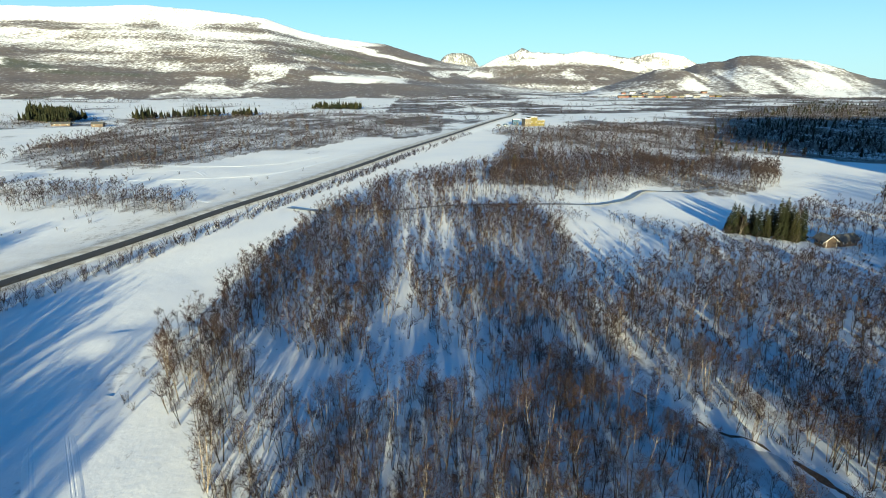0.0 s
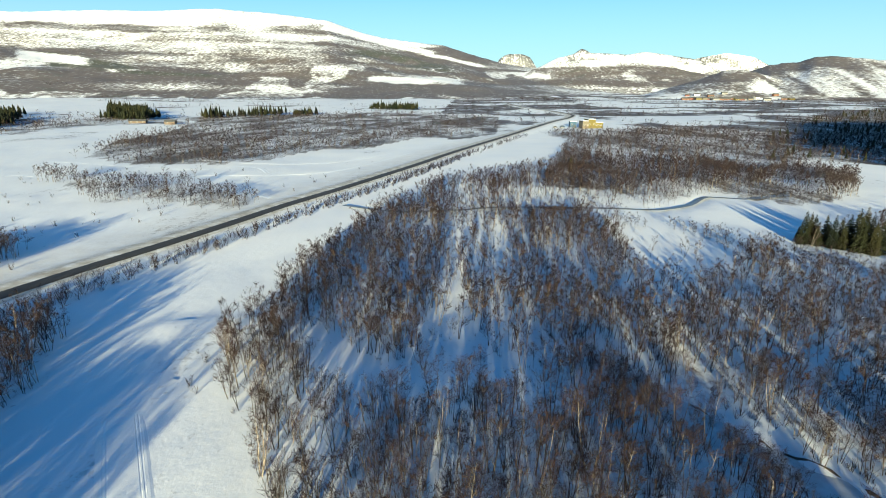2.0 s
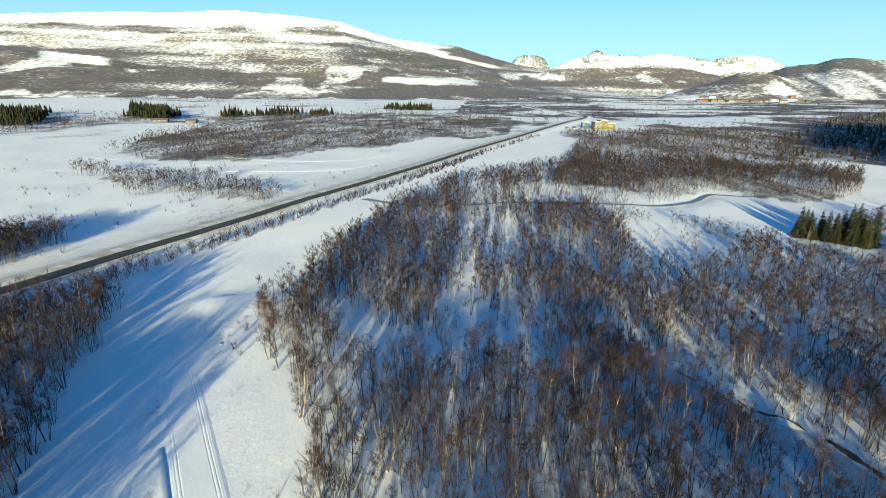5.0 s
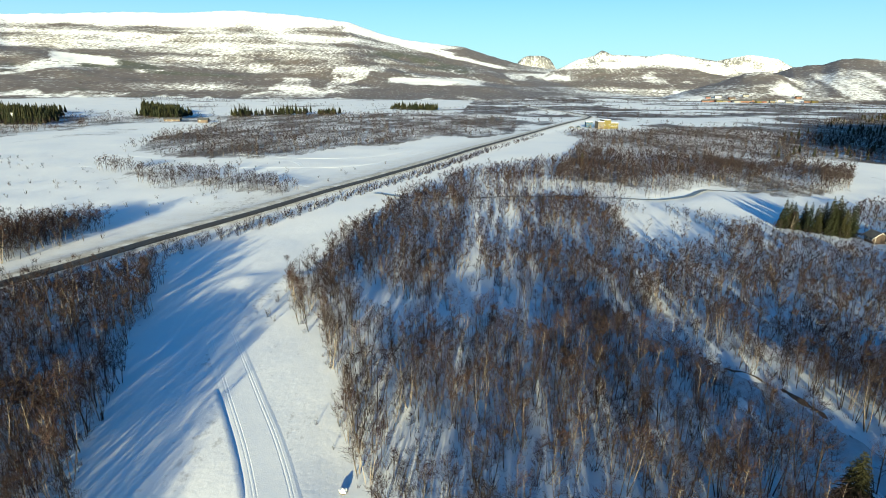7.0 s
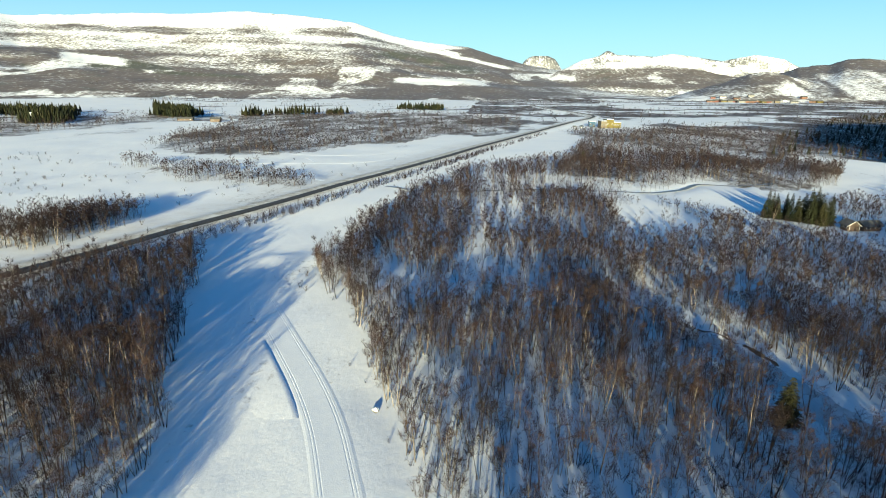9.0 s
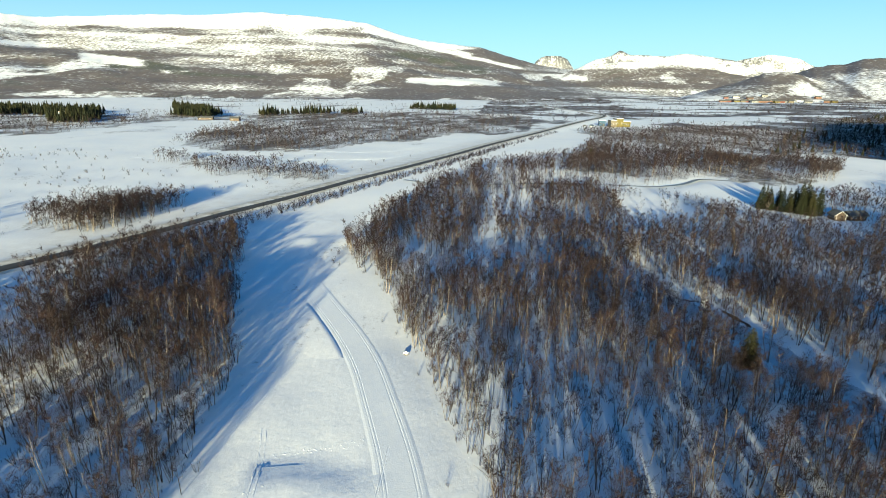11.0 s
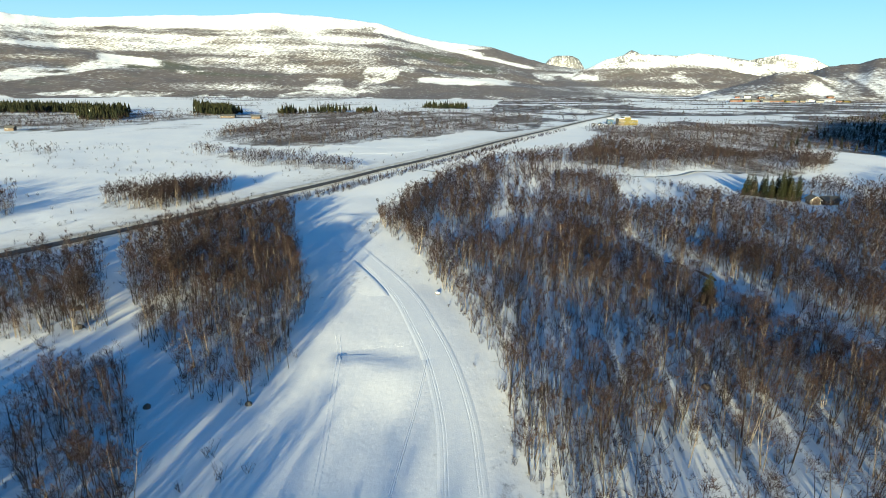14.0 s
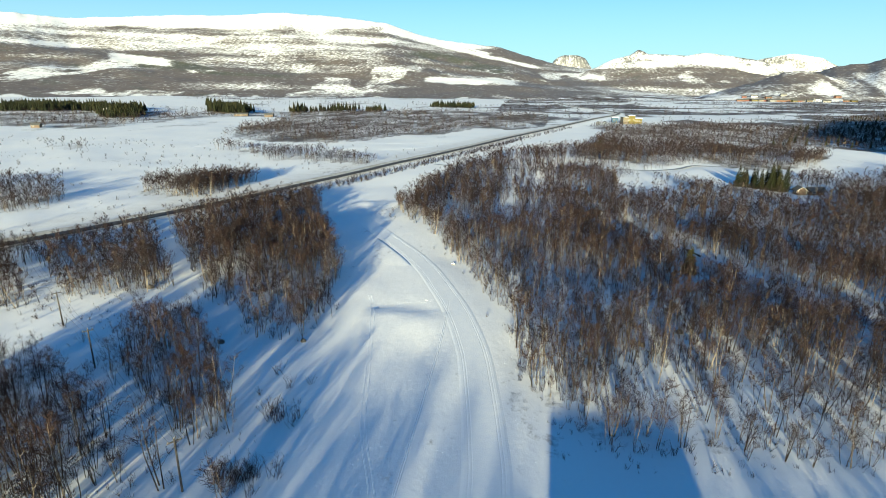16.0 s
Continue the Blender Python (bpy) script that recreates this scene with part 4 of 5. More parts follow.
# ---- spruces ----
def spruce(seed, tall, whorls, arms, fingers, wide=0.2):
    """Trunk sticks and drooping branch sticks of a spruce."""
    rng = random.Random(seed)
    trunk, green = Sticks(), Sticks()
    trunk.piece((0, 0, -0.3), (0, 0, tall * 0.5), tall * 0.013, tall * 0.008)
    trunk.piece((0, 0, tall * 0.5), (0, 0, tall), tall * 0.008)
    for w in range(whorls):
        f = 0.02 + 0.97 * w / (whorls - 1)
        reach = tall * wide * (1.02 - f) ** 0.78 * rng.uniform(0.85, 1.12) + 0.08
        for a in range(arms if f < 0.85 else max(4, arms - 3)):
            t = (a + rng.random() * 0.8) / arms * 6.283 + w * 0.7
            long = reach * rng.uniform(0.75, 1.15)
            p = np.array([0, 0, tall * f * rng.uniform(0.98, 1.02)])
            q = p + np.array([math.cos(t), math.sin(t), -0.32 + 0.55 * f]) * long
            green.piece(p, q, 0.13 * tall / 9 * (1.3 - f) * (1 if fingers > 2 else 4.5))
            for k in range(fingers):
                g = 0.3 + 0.65 * (k + rng.random()) / fingers
                s = p + (q - p) * g
                u = t + rng.choice((-1, 1)) * rng.uniform(0.5, 1.1)
                e = s + np.array([math.cos(u), math.sin(u), rng.uniform(-0.75, -0.1)]) * long * rng.uniform(0.3, 0.5)
                green.piece(s, e, 0.1 * tall / 9 * (1.4 - f) * (1 if fingers > 2 else 4))
    return trunk.arrays(), green.arrays()


def spruce_tree(x, y, tall, seed, label, wide=0.2, group=""):
    (tv, tf), (gv, gf) = spruce(seed, tall, 26, 10, 6, wide)
    tree = tagged(new("spruce_tree"), label, "tree", group)
    for nm, v, f, mat in (("trunk", tv, tf, SPRUCE_BARK), ("crown", gv, gf, NEEDLE)):
        ob = new(nm, mesh_of(nm, v, f, [mat]))
        ob.parent = tree
    tree.matrix_basis = pose(x, y, float(height(np.array([x]), np.array([y]))[0]), 0, 0, seed * 37.0)


GROUP = "spruces by the cabin"
rng = random.Random(21)
for k in range(17):
    along, deep = -7.4 + 14.8 * (k + rng.uniform(-0.4, 0.4)) / 16, rng.uniform(-2.4, 2.4)
    tall = (3.4 if k == 0 else rng.uniform(5.4, 8.2) + (1.6 if k > 9 else 0) + (1.2 if k in (2, 3) else 0))
    spruce_tree(84.0 + 0.82 * along + 0.57 * deep, 125.6 - 0.57 * along + 0.82 * deep, tall, 11 + k, "tall dark green spruce at the edge of the snowy field" if tall > 5 else "small dark green spruce beside the taller ones", rng.uniform(0.15, 0.21), GROUP)
spruce_tree(33.0, 28.0, 5.4, 31, "lone small dark green spruce among birches by the creek", 0.3)
spruce_tree(44.5, 236.0, 6.5, 32, "single dark spruce in the birch wood", 0.2)


def far_spruce(seed, tall):
    """A spruce of ragged drooping tiers."""
    rng = random.Random(seed)
    trunk, v, f = Sticks(), [], []
    trunk.piece((0, 0, -0.3), (0, 0, tall * 0.3), tall * 0.014, tall * 0.01)
    for w in range(7):
        top = tall * (0.3 + 0.7 * (w + 1) / 7)
        reach = tall * 0.17 * (1.08 - w / 7)
        for k in range(6):
            a = (k + rng.uniform(0, 0.7)) / 6 * 6.283 + w
            for s in (-0.42, 0.42):
                r = reach * rng.uniform(0.7, 1.2)
                v.append((math.cos(a + s) * r, math.sin(a + s) * r, top - tall * rng.uniform(0.2, 0.32)))
            v.append((0, 0, top))
            f.append((len(v) - 3, len(v) - 2, len(v) - 1))
    return trunk.arrays(), (np.array(v), np.array(f))


FAR_SPRUCE = [[(tv, tf, 0), (gv, gf, 1)] for (tv, tf), (gv, gf) in (far_spruce(600 + k, 11 + k % 3) for k in range(8))]
stand, size = [], []
for k, poly in enumerate(SPRUCE_STANDS):
    xs, ys = [p[0] for p in poly], [p[1] for p in poly]
    p, rng = scatter(min(xs), max(xs), min(ys), max(ys), 4.3 if k != 3 else 6.0, 40 + k)
    p = p[inside(p[:, 0] + 14 * (fbm(p[:, 0] / 22, p[:, 1] / 22, 2, 4) - 0.5), p[:, 1] + 40 * (fbm(p[:, 0] / 30, p[:, 1] / 30, 2, 6) - 0.5), poly) & (fbm(p[:, 0] / 26, p[:, 1] / 60, 2, 8) > 0.36) & (rng.rand(len(p)) < (0.95, 0.98, 0.95, 0.95)[k])]
    stand.append(p)
    size.append(rng.uniform(0.55, 1.1, len(p)) * (0.6 + 0.8 * fbm(p[:, 0] / 30, p[:, 1] / 30, 2, 66)))
p, rng = scatter(150, 900, 230, 1200, 10, 49)
p = p[inside(p[:, 0], p[:, 1], WOOD_DARK) & (rng.rand(len(p)) < 0.5 * smooth(0.38, 0.55, fbm(p[:, 0] / 90, p[:, 1] / 60, 3, 88))) ]
stand.append(p)
size.append(rng.uniform(0.32, 0.62, len(p)))
gathered("spruce_stands", FAR_SPRUCE, np.vstack(stand), np.concatenate(size), [SPRUCE_BARK, NEEDLE], "far dark green spruce stands on the plain", "woodland")


# ---- buildings ----
def painted(name, col, vary=0.8):
    return plain(name, [(0.3, tuple(c * vary for c in col)), (0.7, col)], 1.5, 0.7, 0.25, 0.02, 0, (1, 1, 6))


YELLOW, CREAM, RED, BLUE = painted("yellow_cladding", (0.1, 0.079, 0.003)), painted("cream_cladding", (0.12, 0.1, 0.065)), painted("red_paint", (0.12, 0.035, 0.024)), painted("blue_cladding", (0.02, 0.06, 0.12))
ORANGE, WHITE, BROWN, GREY = painted("orange_paint", (0.15, 0.075, 0.045)), painted("white_paint", (0.5, 0.49, 0.47)), painted("dark_brown_timber", (0.09, 0.062, 0.042)), painted("grey_paint", (0.2, 0.2, 0.19))
ROOFING = plain("dark_roofing", [(0.3, (0.05, 0.05, 0.05)), (0.7, (0.1, 0.1, 0.1))], 2, 0.8)
GLASS = plain("window_glass", [(0.3, (0.03, 0.04, 0.05)), (0.7, (0.06, 0.07, 0.08))], 1, 0.08, 0)


def gable(bm, w, d, z, rise, over, thick):
    """A pitched slab, ridge along x."""
    a, b = w / 2 + over, d / 2 + over
    low = z - rise * over / (d / 2)
    v = [bm.verts.new(c) for s in (-a, a) for c in ((s, -b, low), (s, 0, z + rise), (s, b, low), (s, b, low + thick), (s, 0, z + rise + thick), (s, -b, low + thick))]
    n = 6
    bm.faces.new(v[:6]), bm.faces.new(v[6:][::-1])
    for i in range(6):
        bm.faces.new((v[i], v[(i + 1) % 6], v[n + (i + 1) % 6], v[n + i]))
    bmesh.ops.recalc_face_normals(bm, faces=bm.faces)
    return bm


def house(x, y, turn, w, d, h, rise, wall_mat, label, category="house", windows=3, snow=True, door=True, chimney=True, group="", flat=False, name="house", sink=0.0):
    """A gabled or flat-roofed building with trimmed openings on its long sides."""
    base = tagged(new(name), label, category, group)
    bm = box(bmesh.new(), (-w / 2, -d / 2, -1.0), (w / 2, d / 2, h))
    if not flat:
        for s in (-1, 1):
            a = [bm.verts.new(c) for c in ((s * w / 2, -d / 2, h), (s * w / 2, d / 2, h), (s * w / 2, 0, h + rise))]
            bm.faces.new(a if s > 0 else a[::-1])
    part("wall", bm, wall_mat, base)
    if flat:
        roof = part("roof", box(bmesh.new(), (-w / 2 - 0.3, -d / 2 - 0.3, h + 0.004), (w / 2 + 0.3, d / 2 + 0.3, h + 0.35), 0.04), ROOFING, base)
        if snow:
            part("snow_cover", box(bmesh.new(), (-w / 2 - 0.2, -d / 2 - 0.2, h + 0.36), (w / 2 + 0.2, d / 2 + 0.2, h + 0.75), 0.15), LOOSE, roof)
    else:
        roof = part("roof", gable(bmesh.new(), w, d, h + 0.01, rise, 0.45, 0.16), ROOFING, base)
        if snow:
            part("snow_cover", gable(bmesh.new(), w - 0.1, d - 0.15, h + 0.2, rise, 0.4, 0.3), LOOSE, roof)
    for s in (-1, 1):
        for k in range(windows):
            cx = (k + 0.5) / windows * w - w / 2
            if door and s < 0 and k == windows // 2:
                box_d = box(bmesh.new(), (cx - 0.5, s * d / 2 - 0.06, 0.02), (cx + 0.5, s * d / 2 + 0.06, 2.1), 0.02)
                part("door", box_d, BROWN, base)
                continue
            z0, ww, hh = h * 0.42, min(0.65, w / windows * 0.32), min(1.2, h * 0.38)
            fr = part("window", box(bmesh.new(), (cx - ww, s * d / 2 - 0.05, z0), (cx + ww, s * d / 2 + 0.05, z0 + hh), 0.015), WHITE, base)
            part("pane", box(bmesh.new(), (cx - ww * 0.82, s * d / 2 - 0.062, z0 + hh * 0.09), (cx + ww * 0.82, s * d / 2 + 0.062, z0 + hh * 0.91)), GLASS, fr)
    if chimney and not flat:
        part("chimney", box(bmesh.new(), (w * 0.15, -0.3, h + rise * 0.5), (w * 0.15 + 0.6, 0.3, h + rise + 0.9), 0.03), GREY, roof)
    base.matrix_basis = pose(x, y, float(height(np.array([x]), np.array([y]))[0]) - sink, 0, 0, turn)
    return base


# cabin by the spruces: a timber house with a lower shed and porch
cabin = house(92.8, 116.5, 90, 3.0, 2.7, 1.6, 1.0, BROWN, "weathered brown timber cabin with dark gable roof", "cabin", 2, False, True, False, "", False, "cabin")
house(97.8, 117.5, 14, 5.0, 3.0, 1.5, 0.9, BROWN, "low dark timber shed with bare dark roof", "shed", 2, False, False, False, "", False, "shed")
# roadside hall
house(112.3, 512, 4, 6.4, 14, 7.6, 0, YELLOW, "bright yellow clad hall with flat roof beside road", "hall", 3, True, True, False, "", True, "hall")
house(106.2, 508, 4, 5.4, 12, 6.2, 0, CREAM, "cream clad low hall beside the yellow hall", "hall", 4, True, True, False, "", True, "hall")
house(119.6, 514, 4, 7.6, 10, 4.6, 0, YELLOW, "low yellow annex of roadside hall", "annex", 4, True, False, False, "", True, "annex")
house(98.5, 520, 0, 6.0, 6, 4.8, 0, BLUE, "blue and white kiosk near the yellow hall", "kiosk", 2, True, True, False, "", True, "kiosk")
# cabins among the spruces across the plain
house(-470, 505, 40, 9, 7, 3.2, 2.4, GREY, "grey farmhouse in front of dark spruces", "farmhouse", 3, True, True, True)
house(-372, 306, 20, 6, 4.5, 2.2, 1.4, BROWN, "dark brown barn on the edge of the snowy field", "barn", 2, False, True, False, "", False, "barn")
house(-315, 520, 15, 15, 6, 2.2, 1.3, BROWN, "long brown farm building on the snow", "barn", 3, False, False, False, "", False, "barn")
house(-272, 500, 10, 9, 6, 2.6, 1.4, BROWN, "small brown outbuilding in the snow", "outbuilding", 2, False, True, False, "", False, "outbuilding")

# village at the foot of the far hill
rng = random.Random(77)
VILLAGE = "far village houses"
for k in range(34):
    az = radians(rng.uniform(20.6, 29.2))
    far = rng.uniform(1900, 2230)
    x, y = EYE[0] + far * math.sin(az), EYE[1] + far * math.cos(az)
    long = rng.uniform(12, 22) if k > 5 else rng.uniform(36, 60)
    col = (ORANGE, YELLOW, WHITE, RED, GREY, ORANGE, CREAM)[k % 7]
    if k <= 5:
        az = radians(20.9 + 0.55 * k)
        x, y, col = EYE[0] + 1950 * math.sin(az), EYE[1] + 1950 * math.cos(az), (ORANGE, RED, ORANGE)[k % 3]
    house(x, y, rng.uniform(-30, 10), long, 11, 5.0, 3.0, col, {ORANGE: "orange", YELLOW: "yellow", WHITE: "white", RED: "red", GREY: "grey", CREAM: "cream"}[col] + " village house with dark roof below the hill", "house", 4, False, False, False, VILLAGE)


# ---- parked cars by the hall ----
def car(x, y, turn, paint, label):
    base = tagged(new("car"), label, "car", "cars by the hall")
    bm = box(bmesh.new(), (-2.1, -0.85, 0.3), (2.1, 0.85, 0.9), 0.12)
    part("body", bm, paint, base)
    bm = box(bmesh.new(), (-1.5, -0.75, 0.91), (1.1, 0.75, 1.45), 0.2)
    part("cabin", bm, GLASS, base)
    part("roof", box(bmesh.new(), (-1.3, -0.65, 1.455), (0.9, 0.65, 1.5), 0.02), paint, base)
    for sx in (-1.3, 1.3):
        for sy in (-0.8, 0.8):
            bm = bmesh.new()
            bmesh.ops.create_cone(bm, cap_ends=True, segments=14, radius1=0.32, radius2=0.32, depth=0.2, matrix=Matrix.Translation((sx, sy, 0.32)) @ Matrix.Rotation(math.pi / 2, 4, "X"))
            part("wheel", bm, ROOFING, base)
    base.matrix_basis = pose(x, y, float(height(np.array([x]), np.array([y]))[0]) + 0.02, 0, 0, turn)


car(80, 505, 20, GREY, "grey car parked on snow near the kiosk")
car(86, 503, 70, WHITE, "white car parked on snow near the kiosk")
car(88, 514, 10, BLUE, "dark blue car parked beside the kiosk")


# ---- power line ----
def rod(bm, p, q, r0, r1, sides=8):
    p, q = Vector(p), Vector(q)
    turn = (q - p).to_track_quat("Z", "Y").to_matrix().to_4x4()
    bmesh.ops.create_cone(bm, cap_ends=True, segments=sides, radius1=r0, radius2=r1, depth=(q - p).length, matrix=Matrix.Translation((p + q) / 2) @ turn)
    return bm


# pale bargeboards and porch posts on the cabin's gable
for side in (-1, 1):
    bm = rod(bmesh.new(), (-2.0, side * 1.8, 1.36), (-2.0, 0, 2.72), 0.09, 0.09, 4)
    part("bargeboard", bm, WHITE, cabin, "pale painted bargeboard")
    part("porch_post", rod(bmesh.new(), (-1.95, side * 1.2, -0.3), (-1.95, side * 1.2, 1.75), 0.07, 0.07, 6), WHITE, cabin, "pale wooden porch post")

# fallen trunks on the stream bank
for a, b, r in (((24.4, 163.6, 0.5), (29.6, 160.6, 0.75), 0.24), ((25.8, 162.0, 0.85), (31.8, 161.2, 0.5), 0.2), ((26.2, 164.0, 0.45), (33.5, 159.2, 0.4), 0.16)):
    base = float(height(np.array([a[0]]), np.array([a[1]]))[0])
    bm = rod(bmesh.new(), (a[0], a[1], base + a[2]), (b[0], b[1], base + b[2]), r, r * 0.6, 9)
    log = tagged(new("fallen_trunk"), "grey fallen trunk lying on the stream bank", "fallen trunk", "fallen trunks by the stream")
    part("stem", bm, SPRUCE_BARK, log)

POLES = []
for k, (x, y) in enumerate(POWER[:4]):
    z = float(height(np.array([x]), np.array([y]))[0])
    a, b = POWER[max(0, k - 1)], POWER[min(4, k + 1)]
    t = math.degrees(math.atan2(b[1] - a[1], b[0] - a[0]))
    base = tagged(new("utility_pole"), "weathered wooden utility pole with crossarm in snowy clearing", "utility pole", "poles of the power line")
    part("shaft", rod(bmesh.new(), (0, 0, -0.5), (0, 0, 5.2), 0.1, 0.075, 10), POLE, base)
    arm = part("crossarm", box(bmesh.new(), (-0.04, -0.6, 4.9), (0.04, 0.6, 5.0), 0.01), POLE, base)
    for s in (-0.5, 0.0, 0.5):
        top = 5.0 if s else 5.2
        part("insulator", rod(bmesh.new(), (0, s, top), (0, s, top + 0.18), 0.05, 0.03, 8), GREY, arm)
    base.matrix_basis = pose(x, y, z, 0, 0, t)
    POLES.append((base.matrix_basis.copy()))
for s in (-0.5, 0.0, 0.5):
    for a, b in zip(POLES[:-1], POLES[1:]):
        p, q = a @ Vector((0, s, 5.12)), b @ Vector((0, s, 5.12))
        bm, last = bmesh.new(), None
        for i in range(13):
            u = i / 12
            v = p.lerp(q, u) - Vector((0, 0, 0.7 * 4 * u * (1 - u)))
            if last is not None:
                rod(bm, last, v, 0.012, 0.012, 5)
            last = v
        me = bpy.data.meshes.new("wire")
        bm.to_mesh(me), bm.free()
        me.materials.append(WIRE)
        tagged(new("power_wire", me), "thin sagging wire between the utility poles", "wire", "wires of the power line")


# ---- boulders ----
def boulder(x, y, r, seed, label, snow=True):
    bm = bmesh.new()
    bmesh.ops.create_icosphere(bm, subdivisions=3, radius=r)
    for v in bm.verts:
        n = noise.noise(v.co * (1.3 / r) + Vector((seed, 0, 0)))
        v.co *= 1 + 0.35 * n
        v.co.z *= 0.72
    base = tagged(new("boulder"), label, "boulder")
    part("stone", bm, ROCK, base)
    if snow:
        bm = bmesh.new()
        bmesh.ops.create_icosphere(bm, subdivisions=3, radius=r)
        for v in bm.verts:
            n = noise.noise(v.co * (1.3 / r) + Vector((seed, 0, 0)))
            v.co *= 1 + 0.35 * n
            v.co.z = max(v.co.z * 0.72 + r * 0.16, r * 0.22)
            v.co.x, v.co.y = v.co.x * 1.05, v.co.y * 1.05
        part("snow_cap", bm, LOOSE, base)
    base.matrix_basis = pose(x, y, float(height(np.array([x]), np.array([y]))[0]) + r * 0.25, 0, 0, seed * 50)


boulder(-11.3, 25.4, 0.36, 1, "snow-capped boulder beside the ski trail")
boulder(17.9, -4.4, 0.5, 2, "bare brown boulder among birches", False)
boulder(24.0, 0.4, 0.55, 3, "bare brown boulder among the birches", False)
boulder(-60.5, 4.5, 0.6, 4, "dark boulder half buried in clearing snow", False)
boulder(-66.0, 11.0, 0.6, 5, "dark flat boulder half buried in snow", False)
boulder(-38, -12.5, 0.4, 6, "small dark boulder beside the birches", False)
boulder(-27.4, -10.4, 0.4, 7, "brown stump-like boulder at the wood's edge", False)


# unseen barn added south of the field, so that its shadow falls on it
house(9.3, -60.5, 0, 11.6, 8.0, 3.0, 2.1, RED, "unseen red timber barn added behind the field for its shadow", "barn", 4, True, True, False, "", False, "barn")


# ---- marks in the snow ----
def ridge(name, points, half, high, label, step=1.0, mat=PACKED, category="track"):
    """A low pressed or pushed-up band of snow along a line."""
    line = curve(points, step)
    ob = strip(name, line, [(-half, -0.04), (-half * 0.7, high), (-half * 0.25, high * 0.4), (half * 0.25, high * 0.4), (half * 0.7, high), (half, -0.04)], mat, 0.01, False)
    return tagged(ob, label, category, "", "structure")


OLD = [(-23, 7.3), (-21, 1.6), (-18.5, -8.9), (-15.9, -20.2), (-14.6, -26), (-13, -31), (-10.7, -37), (-8, -46), (-6, -70)]
ridge("old_ski_track", [(x - 0.25, y) for x, y in OLD], 0.08, 0.012, "old narrow ski track in the soft snow", 0.8)
ridge("old_ski_track", [(x + 0.25, y) for x, y in OLD], 0.08, 0.012, "old narrow ski track in the soft snow", 0.8)
ridge("old_ski_track", [(-9.6, 6), (-9.1, -5.6), (-9, -13.7), (-8.9, -27.7), (-8.8, -37.2), (-9, -60)], 0.16, 0.05, "old single ski track in the soft snow", 0.8)
ridge("snowmobile_track", [(-182, 204), (-178, 211), (-159, 207), (-142, 205.5), (-128, 203)], 1.1, 0.05, "packed snowmobile track across the meadow", 2.5)
ridge("snowmobile_track", [(-196, 250), (-170, 246.7), (-136, 235), (-113, 230.5), (-100, 240), (-90, 236.4), (-81.6, 223.8)], 1.2, 0.05, "packed snowmobile track across the meadow", 2.5)
ridge("snowmobile_track", [(-115, 211), (-92.6, 197), (-76, 183.4), (-62, 172)], 0.9, 0.05, "packed snowmobile track across the meadow", 2.5)
ridge("snowmobile_track", [(-150, 222), (-110, 214), (-75, 220), (-52, 240), (-30, 300)], 0.9, 0.05, "packed snowmobile track across the meadow", 2.5)
ridge("snowmobile_track", [(-130, 262), (-95, 250), (-62, 262), (-40, 300)], 0.9, 0.05, "packed snowmobile track across the meadow", 2.5)


def clods(name, spots, label, seed):
    """Trodden snow: small uneven lumps with a pressed hollow beside each."""
    rng = random.Random(seed)
    bm = bmesh.new()
    for x, y, r in spots:
        z = float(height(np.array([x]), np.array([y]))[0])
        made = bmesh.ops.create_icosphere(bm, subdivisions=1, radius=r, matrix=Matrix.Translation((x, y, z)) @ Matrix.Rotation(rng.uniform(0, 6), 4, "Z") @ Matrix.Diagonal((1.3, 0.8, 0.3, 1)))
        for v in made["verts"]:
            v.co += Vector((rng.uniform(-1, 1), rng.uniform(-1, 1), rng.uniform(-1, 1))) * r * 0.2
    me = bpy.data.meshes.new(name)
    bm.to_mesh(me), bm.free()
    me.materials.append(LOOSE)
    tagged(new(name, me), label, "footprints", "", "stuff")


def paces(points, gap, seed):
    rng = random.Random(seed)
    out = []
    for k, (x, y) in enumerate(curve(points, gap)):
        out.append((x + rng.uniform(-0.15, 0.15), y + rng.uniform(-0.15, 0.15), rng.uniform(0.05, 0.09)))
    return out


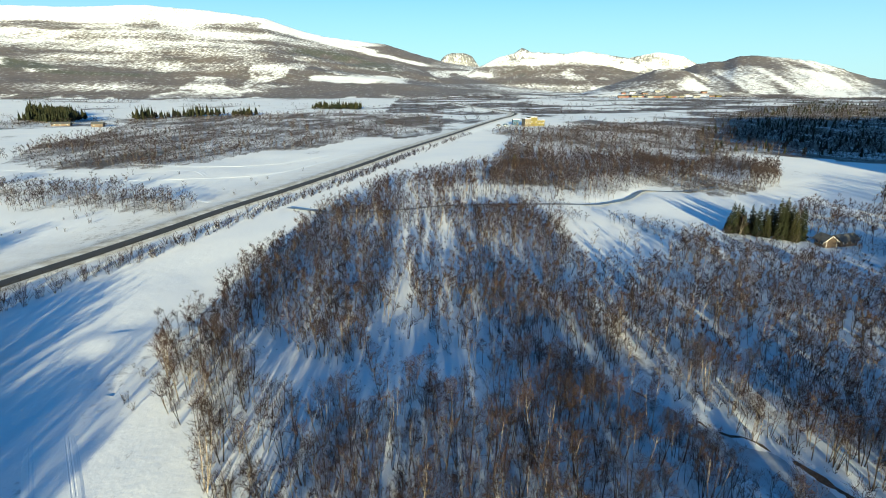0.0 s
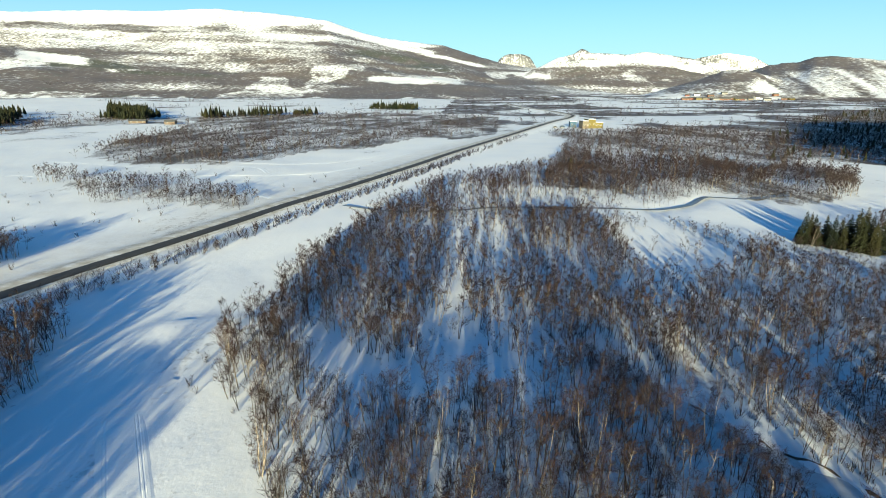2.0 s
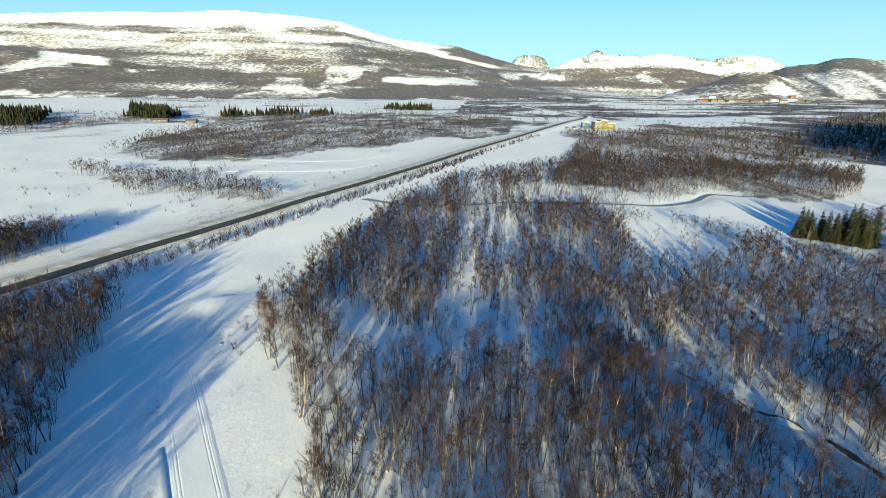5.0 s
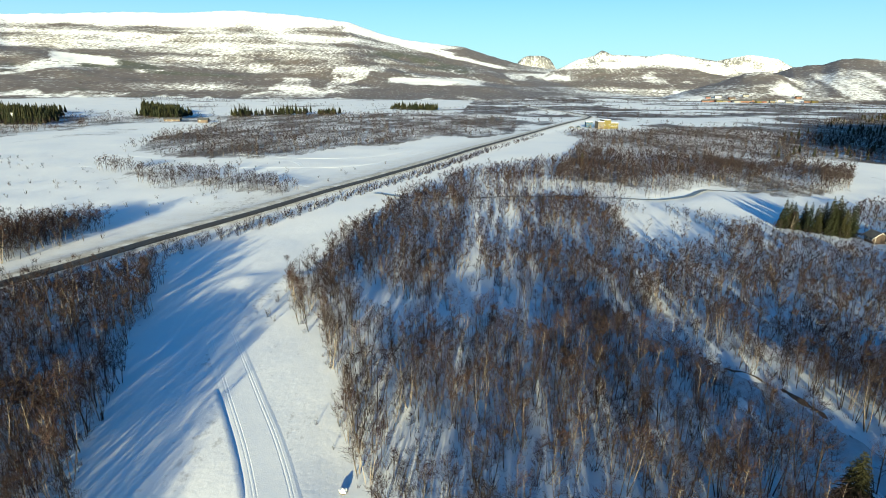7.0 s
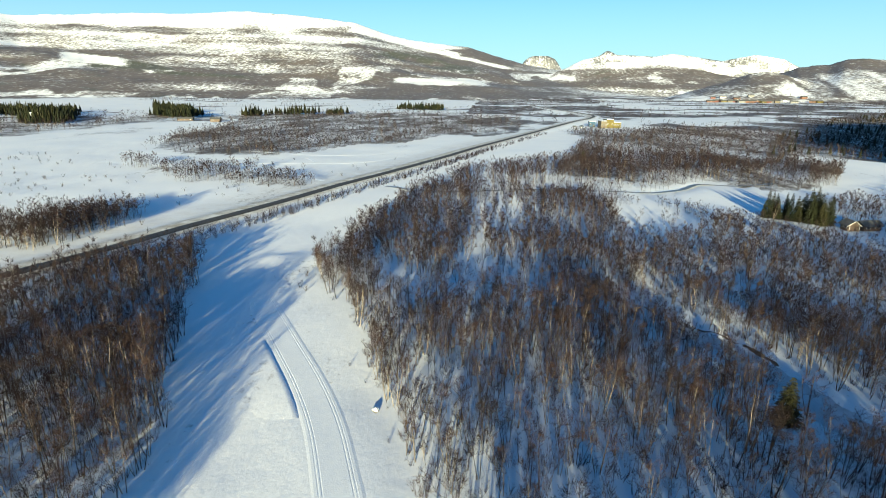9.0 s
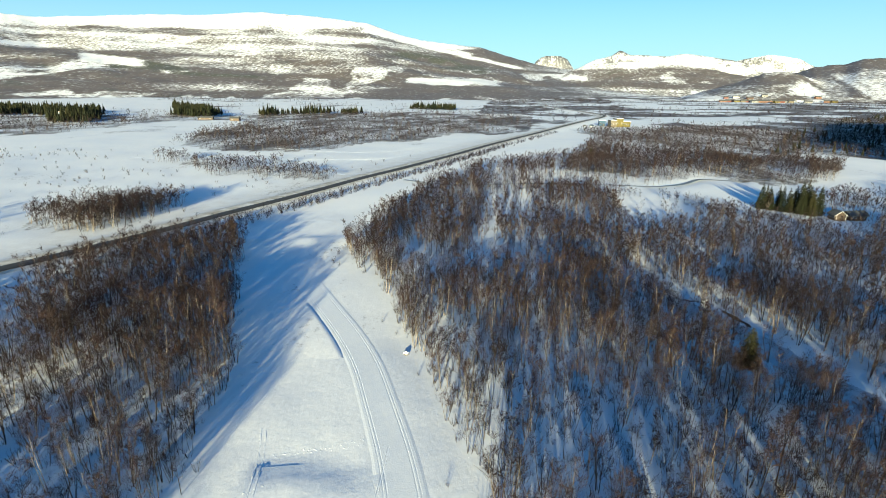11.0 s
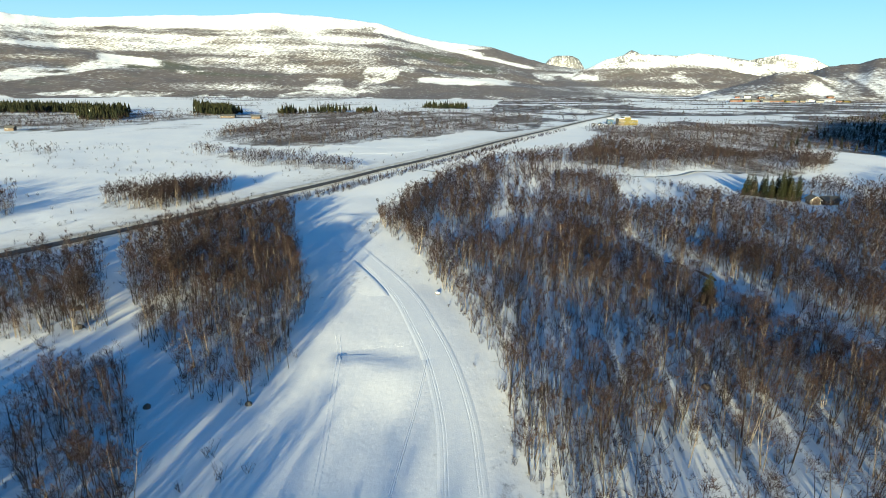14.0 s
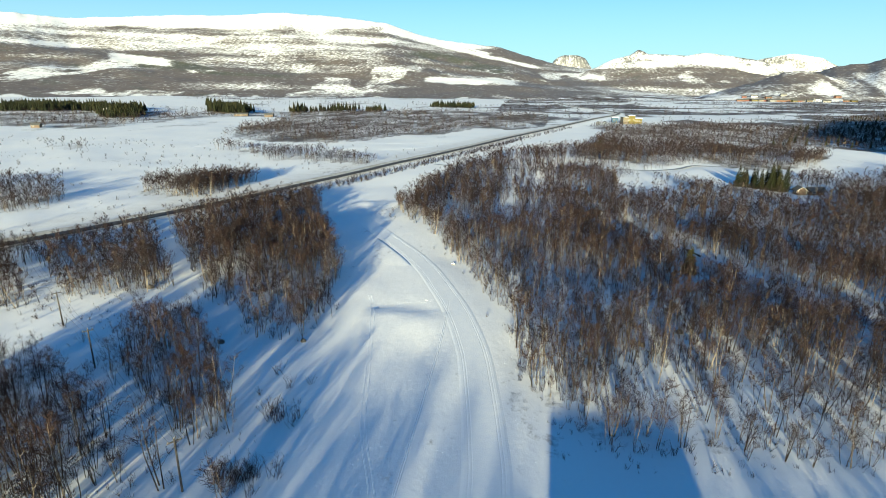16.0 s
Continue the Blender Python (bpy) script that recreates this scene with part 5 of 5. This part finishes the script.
spots = paces([(-21.3, -30.1), (-19.7, -28.9), (-17.5, -28.6), (-15, -29.1), (-13, -31), (-10.1, -30.6), (-5.5, -30.7)], 0.55, 1)
spots += paces([(-24.2, -4.9), (-22.4, -3.7), (-20.7, -2.0), (-19.6, -0.9)], 0.5, 2) + paces([(-20.3, 3.6), (-17.6, 4.2), (-15.4, 5.3), (-12.4, 6.7)], 0.4, 3)
spots += paces([(-20.5, 3.2), (-17.9, 4.6), (-15.0, 5.0), (-11.5, 6.0)], 0.5, 4)
clods("footprints", spots, "footprints trodden across the soft snow", 5)
rng = random.Random(9)
spots = [(-14.6 + rng.gauss(0, 1.6), -34.6 + rng.gauss(0, 1.9), rng.uniform(0.03, 0.08)) for k in range(60)]
spots += [(3.0 + rng.gauss(0, 1.6) - (y + 24) * 0.1, y, rng.uniform(0.03, 0.09)) for y in np.linspace(-36, 20, 120) if abs(y + 20) > 3]
clods("snow_clods", spots, "loose snow clods beside the ski trail", 6)


# ---- creek bank: bare soil and roots under the snow edge ----
def bank(name, a, b, offset, label, seed, high=0.9):
    part_line = np.array([p for p in curve(CREEK, 0.8) if a > p[1] > b])
    t = np.gradient(part_line, axis=0)
    t /= np.linalg.norm(t, axis=1)[:, None]
    right = np.c_[t[:, 1], -t[:, 0]]
    rng = np.random.RandomState(seed)
    wave = np.cumsum(rng.uniform(-0.2, 0.2, len(part_line)))
    wave -= np.linspace(0, wave[-1], len(wave))
    gone = smooth(0.6, 0.72, fbm(part_line[:, 1] / 2.2, part_line[:, 0] / 2.2, 2, seed))
    rows = []
    for k, (o, h) in enumerate(((0.05, -0.15), (0.05, 0.2), (-0.03, 0.45), (-0.1, 0.4), (-0.2, 0.2), (-0.32, -0.2))):
        xy = part_line + right * (offset + wave - o * np.sign(offset) * -1)[:, None]
        z = height(xy[:, 0], xy[:, 1]) + h * high * rng.uniform(0.5, 1.2, len(part_line)) - 0.5 * gone
        rows.append(np.c_[xy, z])
    v = np.stack(rows, 1)
    n, m = v.shape[:2]
    k = np.arange(n * m).reshape(n, m)
    q = np.stack([k[:-1, :-1], k[:-1, 1:], k[1:, 1:], k[1:, :-1]], -1).reshape(-1, 4)
    tagged(new(name, mesh_of(name, v.reshape(-1, 3), q, [SOIL], None, False)), label, "bank", "", "structure")


bank("creek_bank", 62, 22, -2.7, "dark undercut soil bank along the frozen creek", 3, 0.6)
